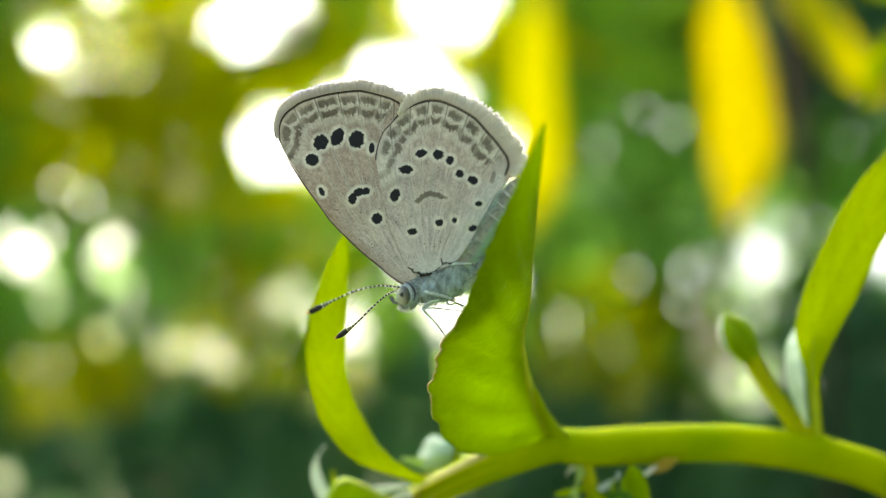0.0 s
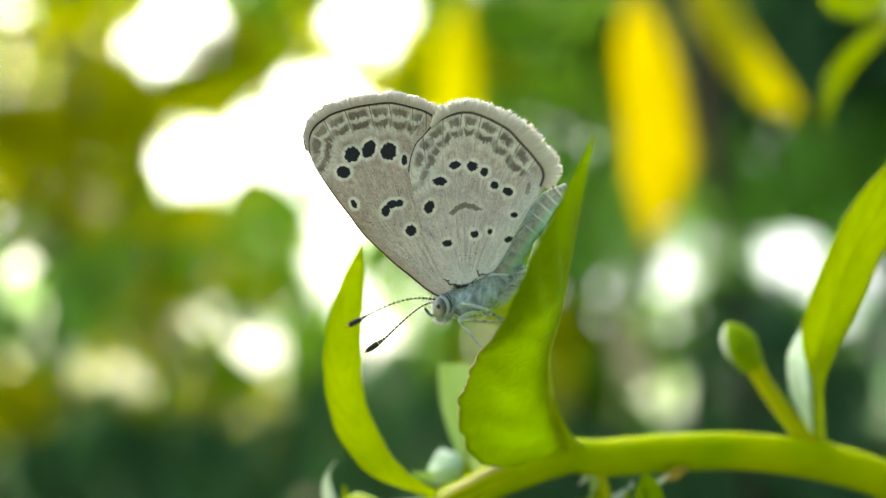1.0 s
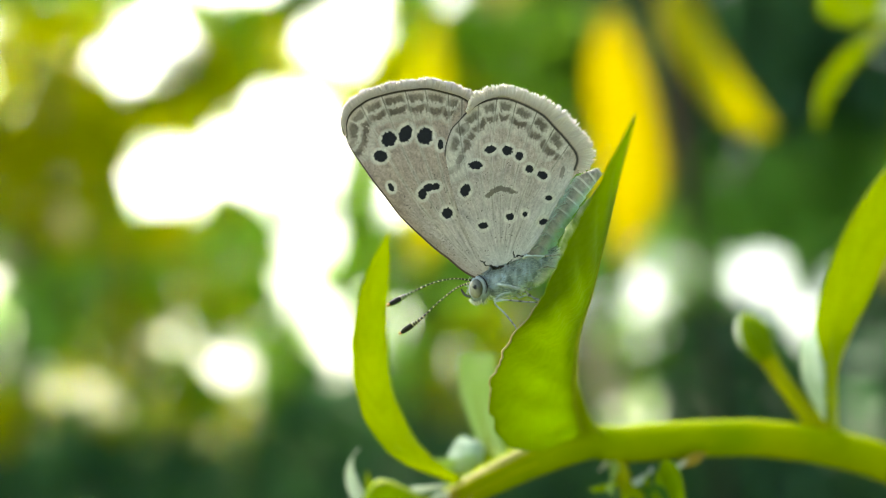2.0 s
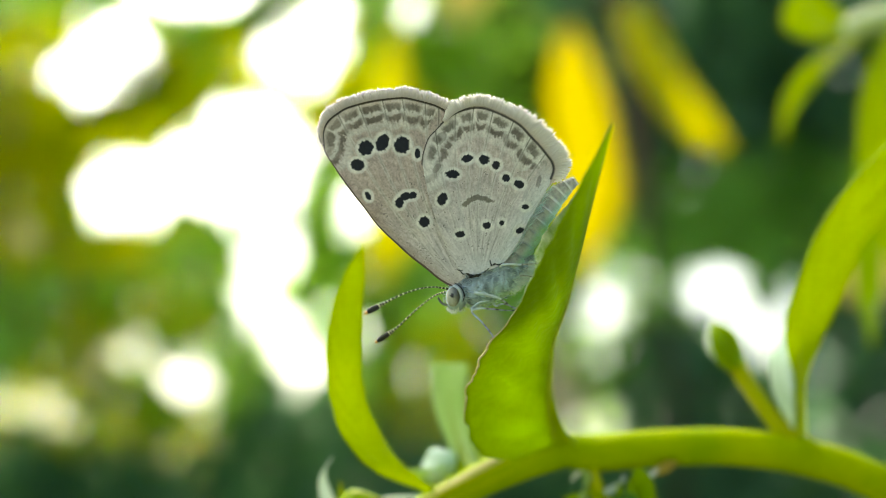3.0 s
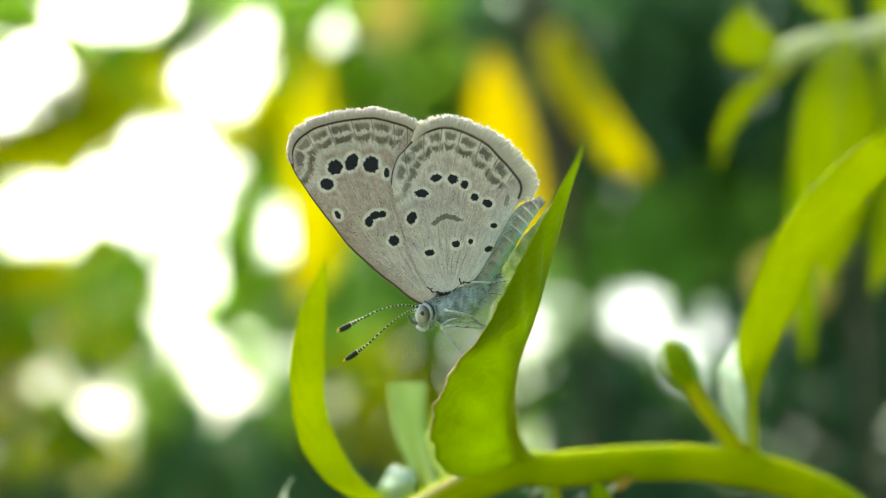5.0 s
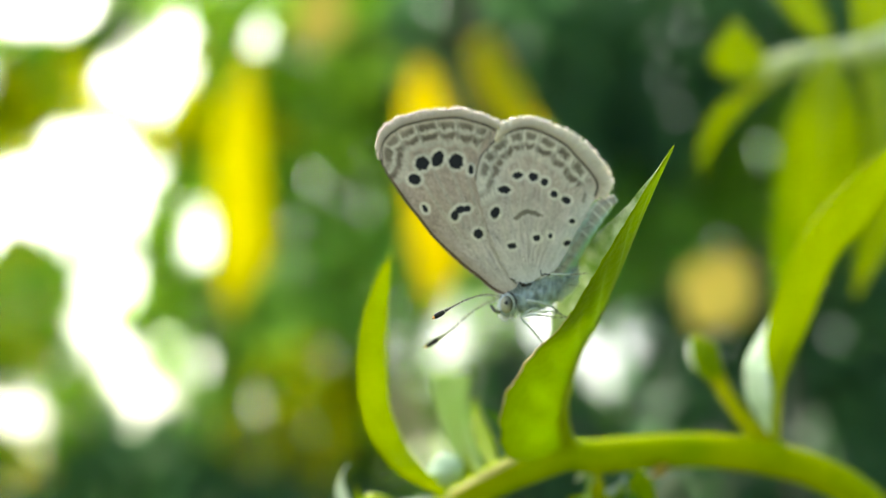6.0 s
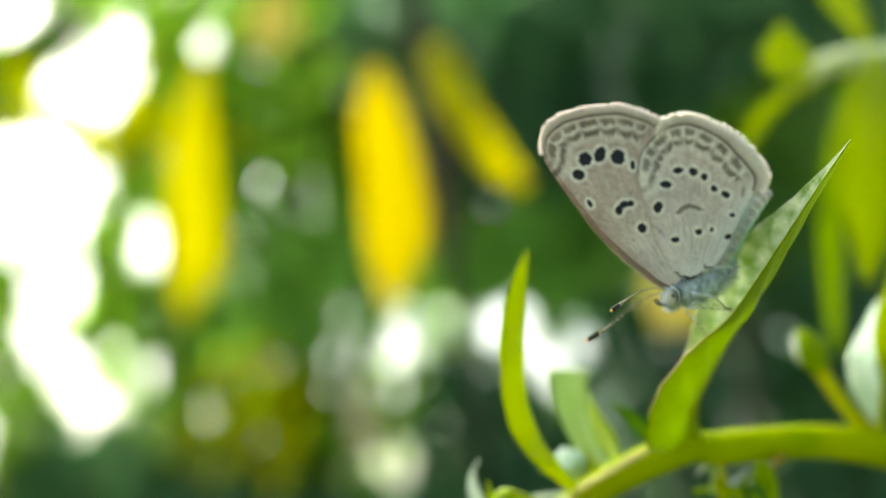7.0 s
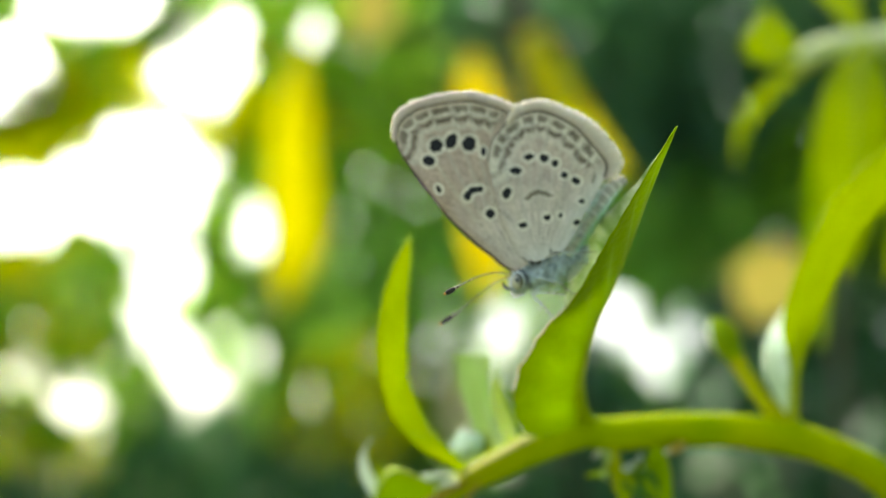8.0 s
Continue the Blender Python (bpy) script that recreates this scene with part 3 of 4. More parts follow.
def open_there(turn, rise, grow):
    return any(((turn - a) / (w + grow)) ** 2 + ((rise - e) / (h + grow)) ** 2 < 1 for a, e, w, h in GAPS)


def build_tree(name, label, turn, bole, spread, low, high, dist, count, size, tones, bark, seed, sprays=(), glints=()):
    """A young tree: trunk, limbs and a crown of single leaves, thin where the sky shows through."""
    rng = random.Random(seed)
    root = away(bole, 0, dist + 0.3)
    root.z = 0
    tree = thing(name, root, label, "tree")
    top = away(bole, high, dist + 0.3)
    fork = root.lerp(top, 0.45)
    pts = [root, root.lerp(fork, 0.5) + Vector((0.03, 0.02, 0)), fork, fork.lerp(top, 0.5) + Vector((-0.04, 0.03, 0)), top]
    v, f = tube([tuple(p) for p in pts], [0.06, 0.05, 0.04, 0.025, 0.008], n=26, sides=10)
    sheet("trunk", v, f, bark, tree)
    for k in range(7):
        s = 0.4 + 0.08 * k
        a = root.lerp(top, s)
        b = away(turn + spread * rng.uniform(-0.8, 0.8), low + (high - low) * rng.uniform(0.3, 0.95), dist + rng.uniform(0.0, 0.25))
        mid = a.lerp(b, 0.5) + Vector((0, 0.03, 0.08))
        seen = [(q - VIEW) for q in (a.lerp(mid, 0.5), mid, mid.lerp(b, 0.5), b)]
        if any(open_there(math.degrees(math.atan2(q.x, q.y)), math.degrees(math.atan2(q.z, q.y)), 0.4) for q in seen):
            continue
        v, f = tube([tuple(a), tuple(mid), tuple(b)], [0.022, 0.014, 0.004], n=12, sides=7)
        sheet("limb", v, f, bark, tree)
    groups = {}
    for _ in range(count):
        t0, r0, d = turn + rng.triangular(-spread, spread, 0) * 1.15 if rng.random() < 0.35 else turn + rng.uniform(-spread, spread), rng.uniform(low, high), dist + rng.uniform(-0.2, 0.85)
        if open_there(t0, r0, rng.gauss(0.32, 0.24)):
            continue
        # leaf tone by view direction: bright and shaded areas are put into the colour
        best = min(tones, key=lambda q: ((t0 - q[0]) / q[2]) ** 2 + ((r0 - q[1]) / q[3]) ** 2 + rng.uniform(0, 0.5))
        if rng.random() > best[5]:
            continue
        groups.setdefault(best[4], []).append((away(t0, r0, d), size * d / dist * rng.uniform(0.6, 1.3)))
    for line, width, n, mat in sprays:
        for t0, r0 in spline(line, n):
            groups.setdefault(mat, []).append((away(t0 + rng.gauss(0, width), r0 + rng.gauss(0, width), dist), size * rng.uniform(0.5, 1.0)))
        v, f = tube([tuple(away(a, b, dist + 0.02)) for a, b in line], [0.012, 0.008, 0.003], n=24, sides=7)
        sheet("limb", v, f, bark, tree)
    # cream leaves added before the crown, standing in for warm discs of light
    for t0, r0, n in glints:
        for _ in range(n):
            groups.setdefault(WARM_GLINT, []).append((away(t0 + rng.gauss(0, 0.4), r0 + rng.gauss(0, 0.4), dist - 0.35), size * rng.uniform(0.5, 0.8)))
    for mat, leaves in groups.items():
        verts, faces = [], []
        for at, s in leaves:
            m = Euler((rng.uniform(-0.9, 0.9), rng.uniform(-0.8, 0.8), rng.uniform(-3.14, 3.14))).to_matrix() @ Euler((1.2, 0, 0)).to_matrix()
            k = len(verts)
            w, c = 0.24 * s, 0.07 * s
            for p in ((0, -0.5 * s, 0), (w, -0.12 * s, c), (w * 0.75, 0.2 * s, c), (0, 0.5 * s, -0.05 * s), (-w * 0.75, 0.2 * s, c), (-w, -0.12 * s, c), (0, 0.02 * s, 0)):
                verts.append(at + m @ Vector(p))
            faces += [(k, k + 1, k + 6), (k + 1, k + 2, k + 6), (k + 2, k + 3, k + 6), (k + 3, k + 4, k + 6), (k + 4, k + 5, k + 6), (k + 5, k, k + 6)]
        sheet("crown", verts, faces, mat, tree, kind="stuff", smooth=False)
    return tree


def build_sapling():
    """The sapling with large hanging yellow leaves."""
    root = away(7.6, 0, 1.42)
    root.z = 0
    s = thing("yellow_leaved_sapling", root, "dark-stemmed sapling with long hanging yellow leaves", "tree")
    v, f = tube([tuple(root), tuple(away(7.6, 4, 1.42)), tuple(away(6.9, 9.5, 1.42)), tuple(away(6.4, 14.5, 1.42)), tuple(away(6.3, 19, 1.42)), tuple(away(5.3, 25, 1.42)), tuple(away(4.6, 33, 1.42))], [0.010, 0.006, 0.005, 0.007, 0.020, 0.018, 0.008], n=40, sides=10)
    sheet("stem", v, f, BARK, s, "dark slender stem")
    for a, b in (((5.6, 22.0), (3.4, 24.5)), ((5.3, 24.0), (-5.0, 24.0)), ((5.9, 20.0), (8.0, 24.0)), ((5.0, 26.0), (1.0, 28.0))):
        v, f = tube([tuple(away(*a, 1.42)), tuple(away((a[0] + b[0]) / 2, max(a[1], b[1]) + 0.6, 1.40)), tuple(away(*b, 1.38))], [0.008, 0.006, 0.003], n=16, sides=7)
        sheet("limb", v, f, BARK, s)
    for k, (path, w, mat) in enumerate([
            ([(2.8, 23.6), (3.1, 21.0), (3.6, 18.0), (3.8, 15.2), (3.3, 11.8)], 0.036, GOLD),
            ([(-5.9, 23.6), (-6.2, 20.0), (-6.0, 17.0), (-5.9, 14.0), (-6.4, 11.5)], 0.030, LIME),
            ([(5.7, 24.6), (6.4, 23.0), (7.5, 21.0), (8.8, 19.2), (10.2, 17.9)], 0.022, LIME),
            ([(-1.5, 27.5), (-2.4, 26.2), (-2.2, 25.0), (-2.6, 23.6)], 0.030, AMBER)]):
        mid = [tuple(away(t, r, 1.38)) for t, r in path]
        n = len(path)
        wid = [w * x for x in ([0.6, 1.0, 0.95, 0.85, 0.3] if k == 2 else [0.2, 0.85, 1.0, 1.0, 0.05] if n == 5 else [0.2, 0.9, 1.0, 0.05])]
        d = Vector(mid[1]) - Vector(mid[-2])
        sd = d.cross(Vector((0.1, 1, 0.2))).normalized()
        v, f, line, _ = blade(mid, wid, [tuple(sd)] * 2, [tuple(-sd)] * 2, n=26, m=5, thick=0.002, bulge=0.2, seed=70 + k)
        ob = sheet("leaf", v, f, mat, s, "large hanging yellow leaf" if mat is GOLD else "")
        v, f = tube(line, [0.003, 0.002, 0.001], n=16, sides=6)
        sheet("midrib", v, f, MIDRIB, ob)
    # one amber leaf on a low side shoot
    mid = [tuple(away(t, r, 0.78)) for t, r in ((17.6, 14.4), (16.9, 13.2), (16.2, 12.2), (15.4, 11.0))]
    stalk = thing("amber_leaf_shoot", away(19, 0, 0.8) * 1.0, "thin shoot with one amber leaf", "plant")
    low = Vector(stalk.location)
    low.z = 0
    stalk.location = low
    v, f = tube([tuple(low), tuple(away(19.5, 4, 0.82)), tuple(away(19.0, 14, 0.8)), mid[0]], [0.006, 0.004, 0.003, 0.0015], n=30, sides=8)
    sheet("stem", v, f, BARK, stalk)
    d = (Vector(mid[0]) - Vector(mid[-1])).cross(Vector((0.1, 1, 0.1))).normalized()
    v, f, line, _ = blade(mid, [0.008, 0.022, 0.023, 0.002], [tuple(d)] * 2, [tuple(-d)] * 2, n=24, m=5, thick=0.001, bulge=0.2, seed=90)
    sheet("leaf", v, f, AMBER, stalk)


# ---- the butterfly (wing coordinates in centimetres) ----
FORE_COSTA = [(-0.049, -0.317), (-0.087, -0.300), (-0.146, -0.262), (-0.216, -0.202), (-0.303, -0.136), (-0.397, -0.052), (-0.520, 0.067), (-0.601, 0.173), (-0.672, 0.261), (-0.743, 0.357), (-0.794, 0.432), (-0.844, 0.506), (-0.876, 0.574), (-0.895, 0.638)]
FORE_MARGIN = [(-0.865, 0.553), (-0.873, 0.602), (-0.873, 0.652), (-0.860, 0.695), (-0.831, 0.737), (-0.782, 0.775), (-0.722, 0.810), (-0.605, 0.843), (-0.489, 0.862), (-0.369, 0.871), (-0.299, 0.859), (-0.228, 0.840), (-0.158, 0.818), (-0.099, 0.785)]
FORE_INNER = [(-0.06, 0.74), (0.0, 0.5), (0.03, 0.2), (0.03, -0.1), (0.03, -0.27)]
HIND_COSTA = [(0.02, -0.25), (-0.03, -0.19), (-0.115, -0.028), (-0.195, 0.213), (-0.232, 0.38), (-0.240, 0.43)]
HIND_MARGIN = [(-0.248, 0.436), (-0.238, 0.520), (-0.207, 0.611), (-0.172, 0.652), (-0.113, 0.715), (-0.043, 0.766), (0.051, 0.797), (0.131, 0.799), (0.211, 0.773), (0.304, 0.726), (0.373, 0.679), (0.431, 0.615), (0.486, 0.555), (0.533, 0.495), (0.564, 0.450), (0.574, 0.401), (0.557, 0.346)]
HIND_INNER = [(0.545, 0.300), (0.49, 0.20), (0.42, 0.08), (0.349, -0.064), (0.26, -0.18), (0.094, -0.250)]
# spots: place, half width, half height, tilt in degrees, strength
FORE_SPOTS = [(-0.651, 0.445, 0.047, 0.039, 0, 1), (-0.599, 0.552, 0.048, 0.048, 0, 1), (-0.495, 0.589, 0.042, 0.060, -22, 1), (-0.369, 0.570, 0.051, 0.054, 0, 1), (-0.274, 0.513, 0.018, 0.032, 0, 0.8),
              (-0.579, 0.247, 0.017, 0.029, 25, 0.9), (-0.382, 0.203, 0.028, 0.034, 0, 0.95), (-0.345, 0.243, 0.038, 0.026, 15, 0.95), (-0.300, 0.250, 0.026, 0.022, 0, 0.85), (-0.227, 0.082, 0.034, 0.034, 0, 0.85)]
HIND_SPOTS = [(-0.052, 0.380, 0.045, 0.027, 0, 1), (-0.114, 0.222, 0.030, 0.041, -20, 1), (0.040, 0.479, 0.037, 0.026, 12, 1), (0.143, 0.471, 0.036, 0.032, 20, 0.95), (0.219, 0.435, 0.026, 0.028, 0, 0.9),
              (0.280, 0.352, 0.025, 0.025, 0, 0.9), (0.362, 0.314, 0.036, 0.024, -25, 0.8), (0.481, 0.327, 0.016, 0.040, -12, 0.45), (0.399, 0.171, 0.024, 0.017, 0, 1), (-0.003, 0.002, 0.031, 0.022, 0, 1)]
HIND_SPOTS2 = [(0.161, 0.056, 0.027, 0.023, 0, 1), (0.253, 0.073, 0.016, 0.018, 0, 0.9), (0.365, 0.025, 0.027, 0.019, 25, 0.95), (0.196, 0.098, 0.004, 0.030, -10, 0.5), (-0.125, 0.612, 0.030, 0.050, -28, 0.4), (-0.150, 0.42, 0.020, 0.035, -35, 0.35), (0.455, 0.56, 0.016, 0.026, 35, 0.4), (0.46, 0.43, 0.035, 0.014, -30, 0.3)]
HIND_BAR = [(0.024, 0.187), (0.060, 0.218), (0.103, 0.234), (0.150, 0.224), (0.195, 0.208)]
# where the veins meet the margins
FORE_CUTS = [(-0.867, 0.680), (-0.782, 0.775), (-0.651, 0.833), (-0.499, 0.859), (-0.373, 0.871), (-0.228, 0.840), (-0.141, 0.810)]
HIND_CUTS = [(-0.217, 0.593), (-0.162, 0.666), (-0.036, 0.770), (0.079, 0.800), (0.200, 0.776), (0.328, 0.711), (0.438, 0.612), (0.527, 0.503)]
CREASES = [([(0.000, -0.228), (0.014, -0.246), (0.040, -0.243), (0.060, -0.256)], 0.0035), ([(0.044, -0.246), (0.068, -0.263), (0.095, -0.257), (0.122, -0.249)], 0.0095), ([(0.140, -0.240), (0.160, -0.222), (0.175, -0.208)], 0.003), ([(0.192, -0.197), (0.183, -0.176), (0.181, -0.160)], 0.0045), ([(0.186, -0.196), (0.212, -0.184), (0.232, -0.190), (0.252, -0.182)], 0.0045), ([(-0.022, -0.215), (0.000, -0.226), (0.012, -0.222)], 0.0035)]


def from_line(p, line):
    """Distance of points from a line, and how far along it the nearest place is."""
    best, along, s0 = np.full(len(p), 9.0), np.zeros(len(p)), 0.0
    for a, b in zip(line[:-1], line[1:]):
        d = b - a
        size = np.linalg.norm(d)
        k = np.clip((p - a) @ d / size**2, 0, 1)
        far = np.linalg.norm(p - a - k[:, None] * d, axis=1)
        near_by = far < best
        best[near_by], along[near_by] = far[near_by], (s0 + k * size)[near_by]
        s0 += size
    return best, along


def inside(p, ring):
    x, y = p.T
    got = np.zeros(len(p), bool)
    for (x0, y0), (x1, y1) in zip(ring, np.roll(ring, -1, 0)):
        cross = (y0 > y) != (y1 > y)
        got ^= cross & (x < (x1 - x0) * (y - y0) / (y1 - y0 + 1e-12) + x0)
    return got


BROWN_MARK, BLACK, PALE = (np.array(c) for c in ((0.105, 0.092, 0.072), (0.010, 0.012, 0.018), (0.61, 0.605, 0.565)))


def wing_colours(p, margin, hull, root, spots, cuts, bar, tone, seed):
    rel = p - root
    r, ang = np.linalg.norm(rel, axis=1), np.arctan2(rel[:, 1], rel[:, 0])
    blot = grain(p[:, 0] * 9, p[:, 1] * 9, seed + 2)
    patch = grain(p[:, 0] * 26, p[:, 1] * 26, seed + 4)
    speck = grain(p[:, 0] * 85, p[:, 1] * 85, seed + 3)
    dust = grain(p[:, 0] * 150, p[:, 1] * 150, seed + 6)
    bent = ang + 0.05 * (blot - 0.5) + 0.03 * (patch - 0.5)
    streak = grain(bent * 42, r * 11, seed)
    fine = np.where(r < 0.5, grain(bent * 70, r * 24, seed + 1), grain(bent * 120, r * 26, seed + 8))
    col = np.array(tone) * (0.36 + 0.16 * streak + 0.46 * fine + 0.16 * blot + 0.16 * patch + 0.36 * speck + 0.28 * dust)[:, None]
    # pale bluish scales towards the body, with dark dusting
    base = (1 - smooth(0.05, 0.85, r)) * 0.70
    col = col * (1 - base[:, None]) + (np.array((0.60, 0.60, 0.62)) * (0.62 + 0.22 * streak + 0.34 * fine + 0.2 * speck)[:, None]) * base[:, None]
    col *= (1 - 0.60 * (dust * speck > 0.54 + 0.14 * blot) * (r < 0.75))[:, None]
    d, s = from_line(p, margin)
    beyond = (~inside(p, hull)).astype(float)
    soft = grain(p[:, 0] * 14, p[:, 1] * 14, seed + 5)
    wob = 0.012 * (fine - 0.5) + 0.016 * (speck - 0.5) + 0.014 * (soft - 0.5)
    ends = np.array(cuts)
    at = np.sort(from_line(ends, margin)[1])
    at = np.r_[at[0] - 0.14, at, at[-1] + 0.12, at[-1] + 0.24]
    off = np.abs(np.interp(s + 0.010 * (soft - 0.5), at, np.arange(len(at))) % 1.0 - 0.5) * 2

    def lay(c, mask):
        nonlocal col
        mask = np.clip(mask, 0, 1)[:, None]
        col = col * (1 - mask) + np.asarray(c) * (0.76 + 0.34 * fine + 0.14 * speck)[:, None] * mask

    inner = (1 - beyond) * smooth(0.004, 0.012, d) * (1 - smooth(0.93, 0.99, s / s.max()) if bar is None else 1 - smooth(0.86, 0.93, s / s.max()))
    # the forewing's blots run together into bands
    wide = 0.22 if bar is None else 0.06
    # cells along the margin: a dark blot in a pale frame, then a dark crescent with pale scales about it
    lay(PALE, inner * (0.55 - wide) * (1 - smooth(0.075, 0.105, d + wob)))
    lay(PALE, inner * (0.5 - wide) * (1 - smooth(0.06, 0.24, 1 - off)) * (1 - smooth(0.15, 0.21, d)))
    lay(BROWN_MARK, inner * (0.68 + 0.3 * soft) * (1 - smooth(0.012, 0.038, np.abs(d + wob - 0.052))) * (1 - smooth(0.40 + wide, 0.84 + wide, off + 4 * wob)))
    lay(PALE, inner * 0.45 * (1 - smooth(0.008, 0.022, np.abs(d + wob - 0.092 + 0.014 * off**2))))
    lay(BROWN_MARK, inner * (0.70 + 0.28 * soft) * (1 - smooth(0.009, 0.031, np.abs(d + wob - 0.128 + 0.026 * off**2))) * (1 - (0.75 - 2 * wide) * smooth(0.72, 0.95, off)))
    lay(PALE, inner * 0.45 * (1 - smooth(0.010, 0.034, np.abs(d + wob - 0.172 + 0.02 * off**2))))
    # veins: dark hairlines through the cells, fading towards the body
    for end in ends[1:]:
        q = np.linspace(0, 1, 12)[:, None]
        way = end - root
        line = root + way * q + np.array([-way[1], way[0]]) * 0.05 * np.sin(np.pi * q)
        v, _ = from_line(p, line)
        lay(PALE, 0.30 * (1 - smooth(0.006, 0.016, v)) * smooth(0.25, 0.55, r) * (1 - beyond))
        lay(BROWN_MARK * 0.9, (1 - smooth(0.002, 0.006, v)) * (0.46 * (1 - smooth(0.05, 0.14, d)) + (0.10 + 0.26 * soft) * smooth(0.06, 0.2, r)) * (1 - beyond))
    # bluish white hair along the hindwing's inner border
    if bar is not None:
        lay((0.62, 0.66, 0.68), 0.6 * (1 - smooth(0.02, 0.15, from_line(p, hull[-30:])[0] + 2 * wob)) * (1 - beyond))
    # a browner leading border on the forewing
    if bar is None:
        lay((0.25, 0.18, 0.13), 0.5 * (1 - smooth(0.0, 0.10, from_line(p, hull[:60])[0] + wob)) * (1 - smooth(0.7, 1.0, r)))
    # the brim outside the dark margin line
    lay(np.array(tone) * 1.3, beyond)
    lay((0.035, 0.032, 0.032), 0.95 * (1 - smooth(0.004, 0.010, d)))
    if bar is not None:
        b, _ = from_line(p, bar)
        lay(PALE, 0.35 * (1 - smooth(0.025, 0.045, b + wob)))
        lay(BROWN_MARK * 1.15, 0.85 * (1 - smooth(0.012, 0.019, b + 0.6 * wob)))
    for ring, (x, z, w, h, tilt, strong) in [(k, q) for k in (True, False) for q in spots]:
        c, q = math.cos(radians(tilt)), math.sin(radians(tilt))
        u, v = (p[:, 0] - x) * c + (p[:, 1] - z) * q, -(p[:, 0] - x) * q + (p[:, 1] - z) * c
        e = np.hypot(u / w, v / h) + 0.20 * (fine - 0.5) + 0.22 * (speck - 0.5)
        g = np.hypot(u / (w + 0.021), v / (h + 0.021)) + 0.12 * (fine - 0.5)
        if ring:
            lay(PALE * 1.08, 0.78 * (strong > 0.6) * (1 - smooth(0.80, 1.12, g)))
        else:
            lay(BLACK if strong > 0.6 else BROWN_MARK * 0.8, (1 if strong > 0.6 else strong + 0.1) * (1 - smooth(0.88, 1.06, e)))
    return col


def wing(name, parent, label, costa, margin, inner, root, spots, cuts, bar, depth, bend, seed, fringe, vein, tone, step=0.0043):
    """One wing: its sheet of scales out to the brim, the leading edge, and the fringe, whose reach runs along the margin."""
    line = spline(margin, 110)
    out = np.gradient(line, axis=0)
    out = np.column_stack([-out[:, 1], out[:, 0]]) / np.linalg.norm(out, axis=1)[:, None]
    if ((line - np.mean(costa, axis=0)) * out).sum() < 0:
        out = -out
    run = np.linspace(0, 1, len(line))
    brim = line + out * np.array([fringe["brim"](k) for k in run])[:, None]
    ring = np.vstack([spline(costa, 60), brim, spline(inner, 30)])
    lo, hi = ring.min(0) - step, ring.max(0) + step
    nx, nz = int((hi[0] - lo[0]) / step) + 1, int((hi[1] - lo[1]) / step) + 1
    gx, gz = np.meshgrid(lo[0] + step * np.arange(nx), lo[1] + step * np.arange(nz))
    p = np.column_stack([gx.ravel(), gz.ravel()])
    ok = inside(p, ring)
    index = np.full(len(p), -1)
    index[ok] = np.arange(ok.sum())
    k = np.arange(nx * nz).reshape(nz, nx)
    quads = np.stack([k[:-1, :-1], k[:-1, 1:], k[1:, 1:], k[1:, :-1]], -1).reshape(-1, 4)
    faces = index[quads[(index[quads] >= 0).all(1)]]
    p = p[ok]
    rel = p - root
    ang, r = np.arctan2(rel[:, 1], rel[:, 0]), np.linalg.norm(rel, axis=1)
    y = depth + bend(p) + 0.003 * np.sin(ang * 22) * smooth(0.1, 0.5, r) * (1 - smooth(0.8, 1.2, r))
    hull = np.vstack([spline(costa, 60), line, spline(inner, 30)])
    ob = sheet(name, [near(a, b, c) for (a, c), b in zip(p, y)], faces, SCALES, parent, label, colours=wing_colours(p, line, hull, root, spots, cuts, bar, tone, seed))
    # the leading edge
    if vein:
        edge = spline(costa, 40)
        v, f = tube([(a, depth + 0.002, c) for a, c in edge], [k * vein[0] for k in (0.012, 0.012, 0.011, 0.008, 0.003)], n=60, sides=7)
        sheet("leading_vein", in_world(v), f, SCALES, ob, vein[2], colours=np.tile(vein[1], (len(v), 1)))
    # fringe of long scales, in uneven clumps
    rng = np.random.default_rng(seed + 9)
    verts, tris, cols = [], [], []
    n = 3600
    edge, way = spline(brim[::3], n), spline(out[::3], n)
    clump = np.convolve(rng.normal(size=n // 13 + 3), (0.25, 0.5, 0.25), "same")
    lean = np.convolve(rng.normal(size=n // 13 + 3), (0.25, 0.5, 0.25), "same")
    for q in range(n):
        reach = fringe["reach"](q / n)
        if reach < 0.004:
            continue
        o, at = way[q], edge[q]
        turn = rng.normal(0, 0.10) + 0.22 * lean[q // 13] + 0.06 * ((q % 13) - 6) / 6
        o = np.array([o[0] * math.cos(turn) - o[1] * math.sin(turn), o[0] * math.sin(turn) + o[1] * math.cos(turn)])
        long = reach * rng.uniform(0.66, 1.10) * (1 + 0.14 * clump[q // 13])
        w = np.array([-o[1], o[0]]) * rng.uniform(0.0022, 0.0042)
        yy = depth + float(bend(at[None])[0]) + rng.normal(0, 0.005)
        k = len(verts)
        for a, dy in ((at - w - o * 0.020, 0), (at + w - o * 0.020, 0), (at + o * long * 0.7 + w * 0.9, rng.normal(0, 0.004)), (at + o * long, rng.normal(0, 0.006)), (at + o * long * 0.7 - w * 0.9, rng.normal(0, 0.004))):
            verts.append(near(a[0], yy + dy, a[1]))
        tris.append((k, k + 1, k + 2, k + 3, k + 4))
        tip = np.array(fringe["tone"]) * rng.uniform(0.88, 1.06)
        foot = tip * 0.28 + np.array(tone) * 0.85
        cols += [foot, foot, tip, tip, tip]
    sheet("fringe", verts, tris, FRINGE, ob, "pale hair fringe", kind="stuff", colours=np.clip(np.array(cols), 0, 1), smooth=False)
    return ob


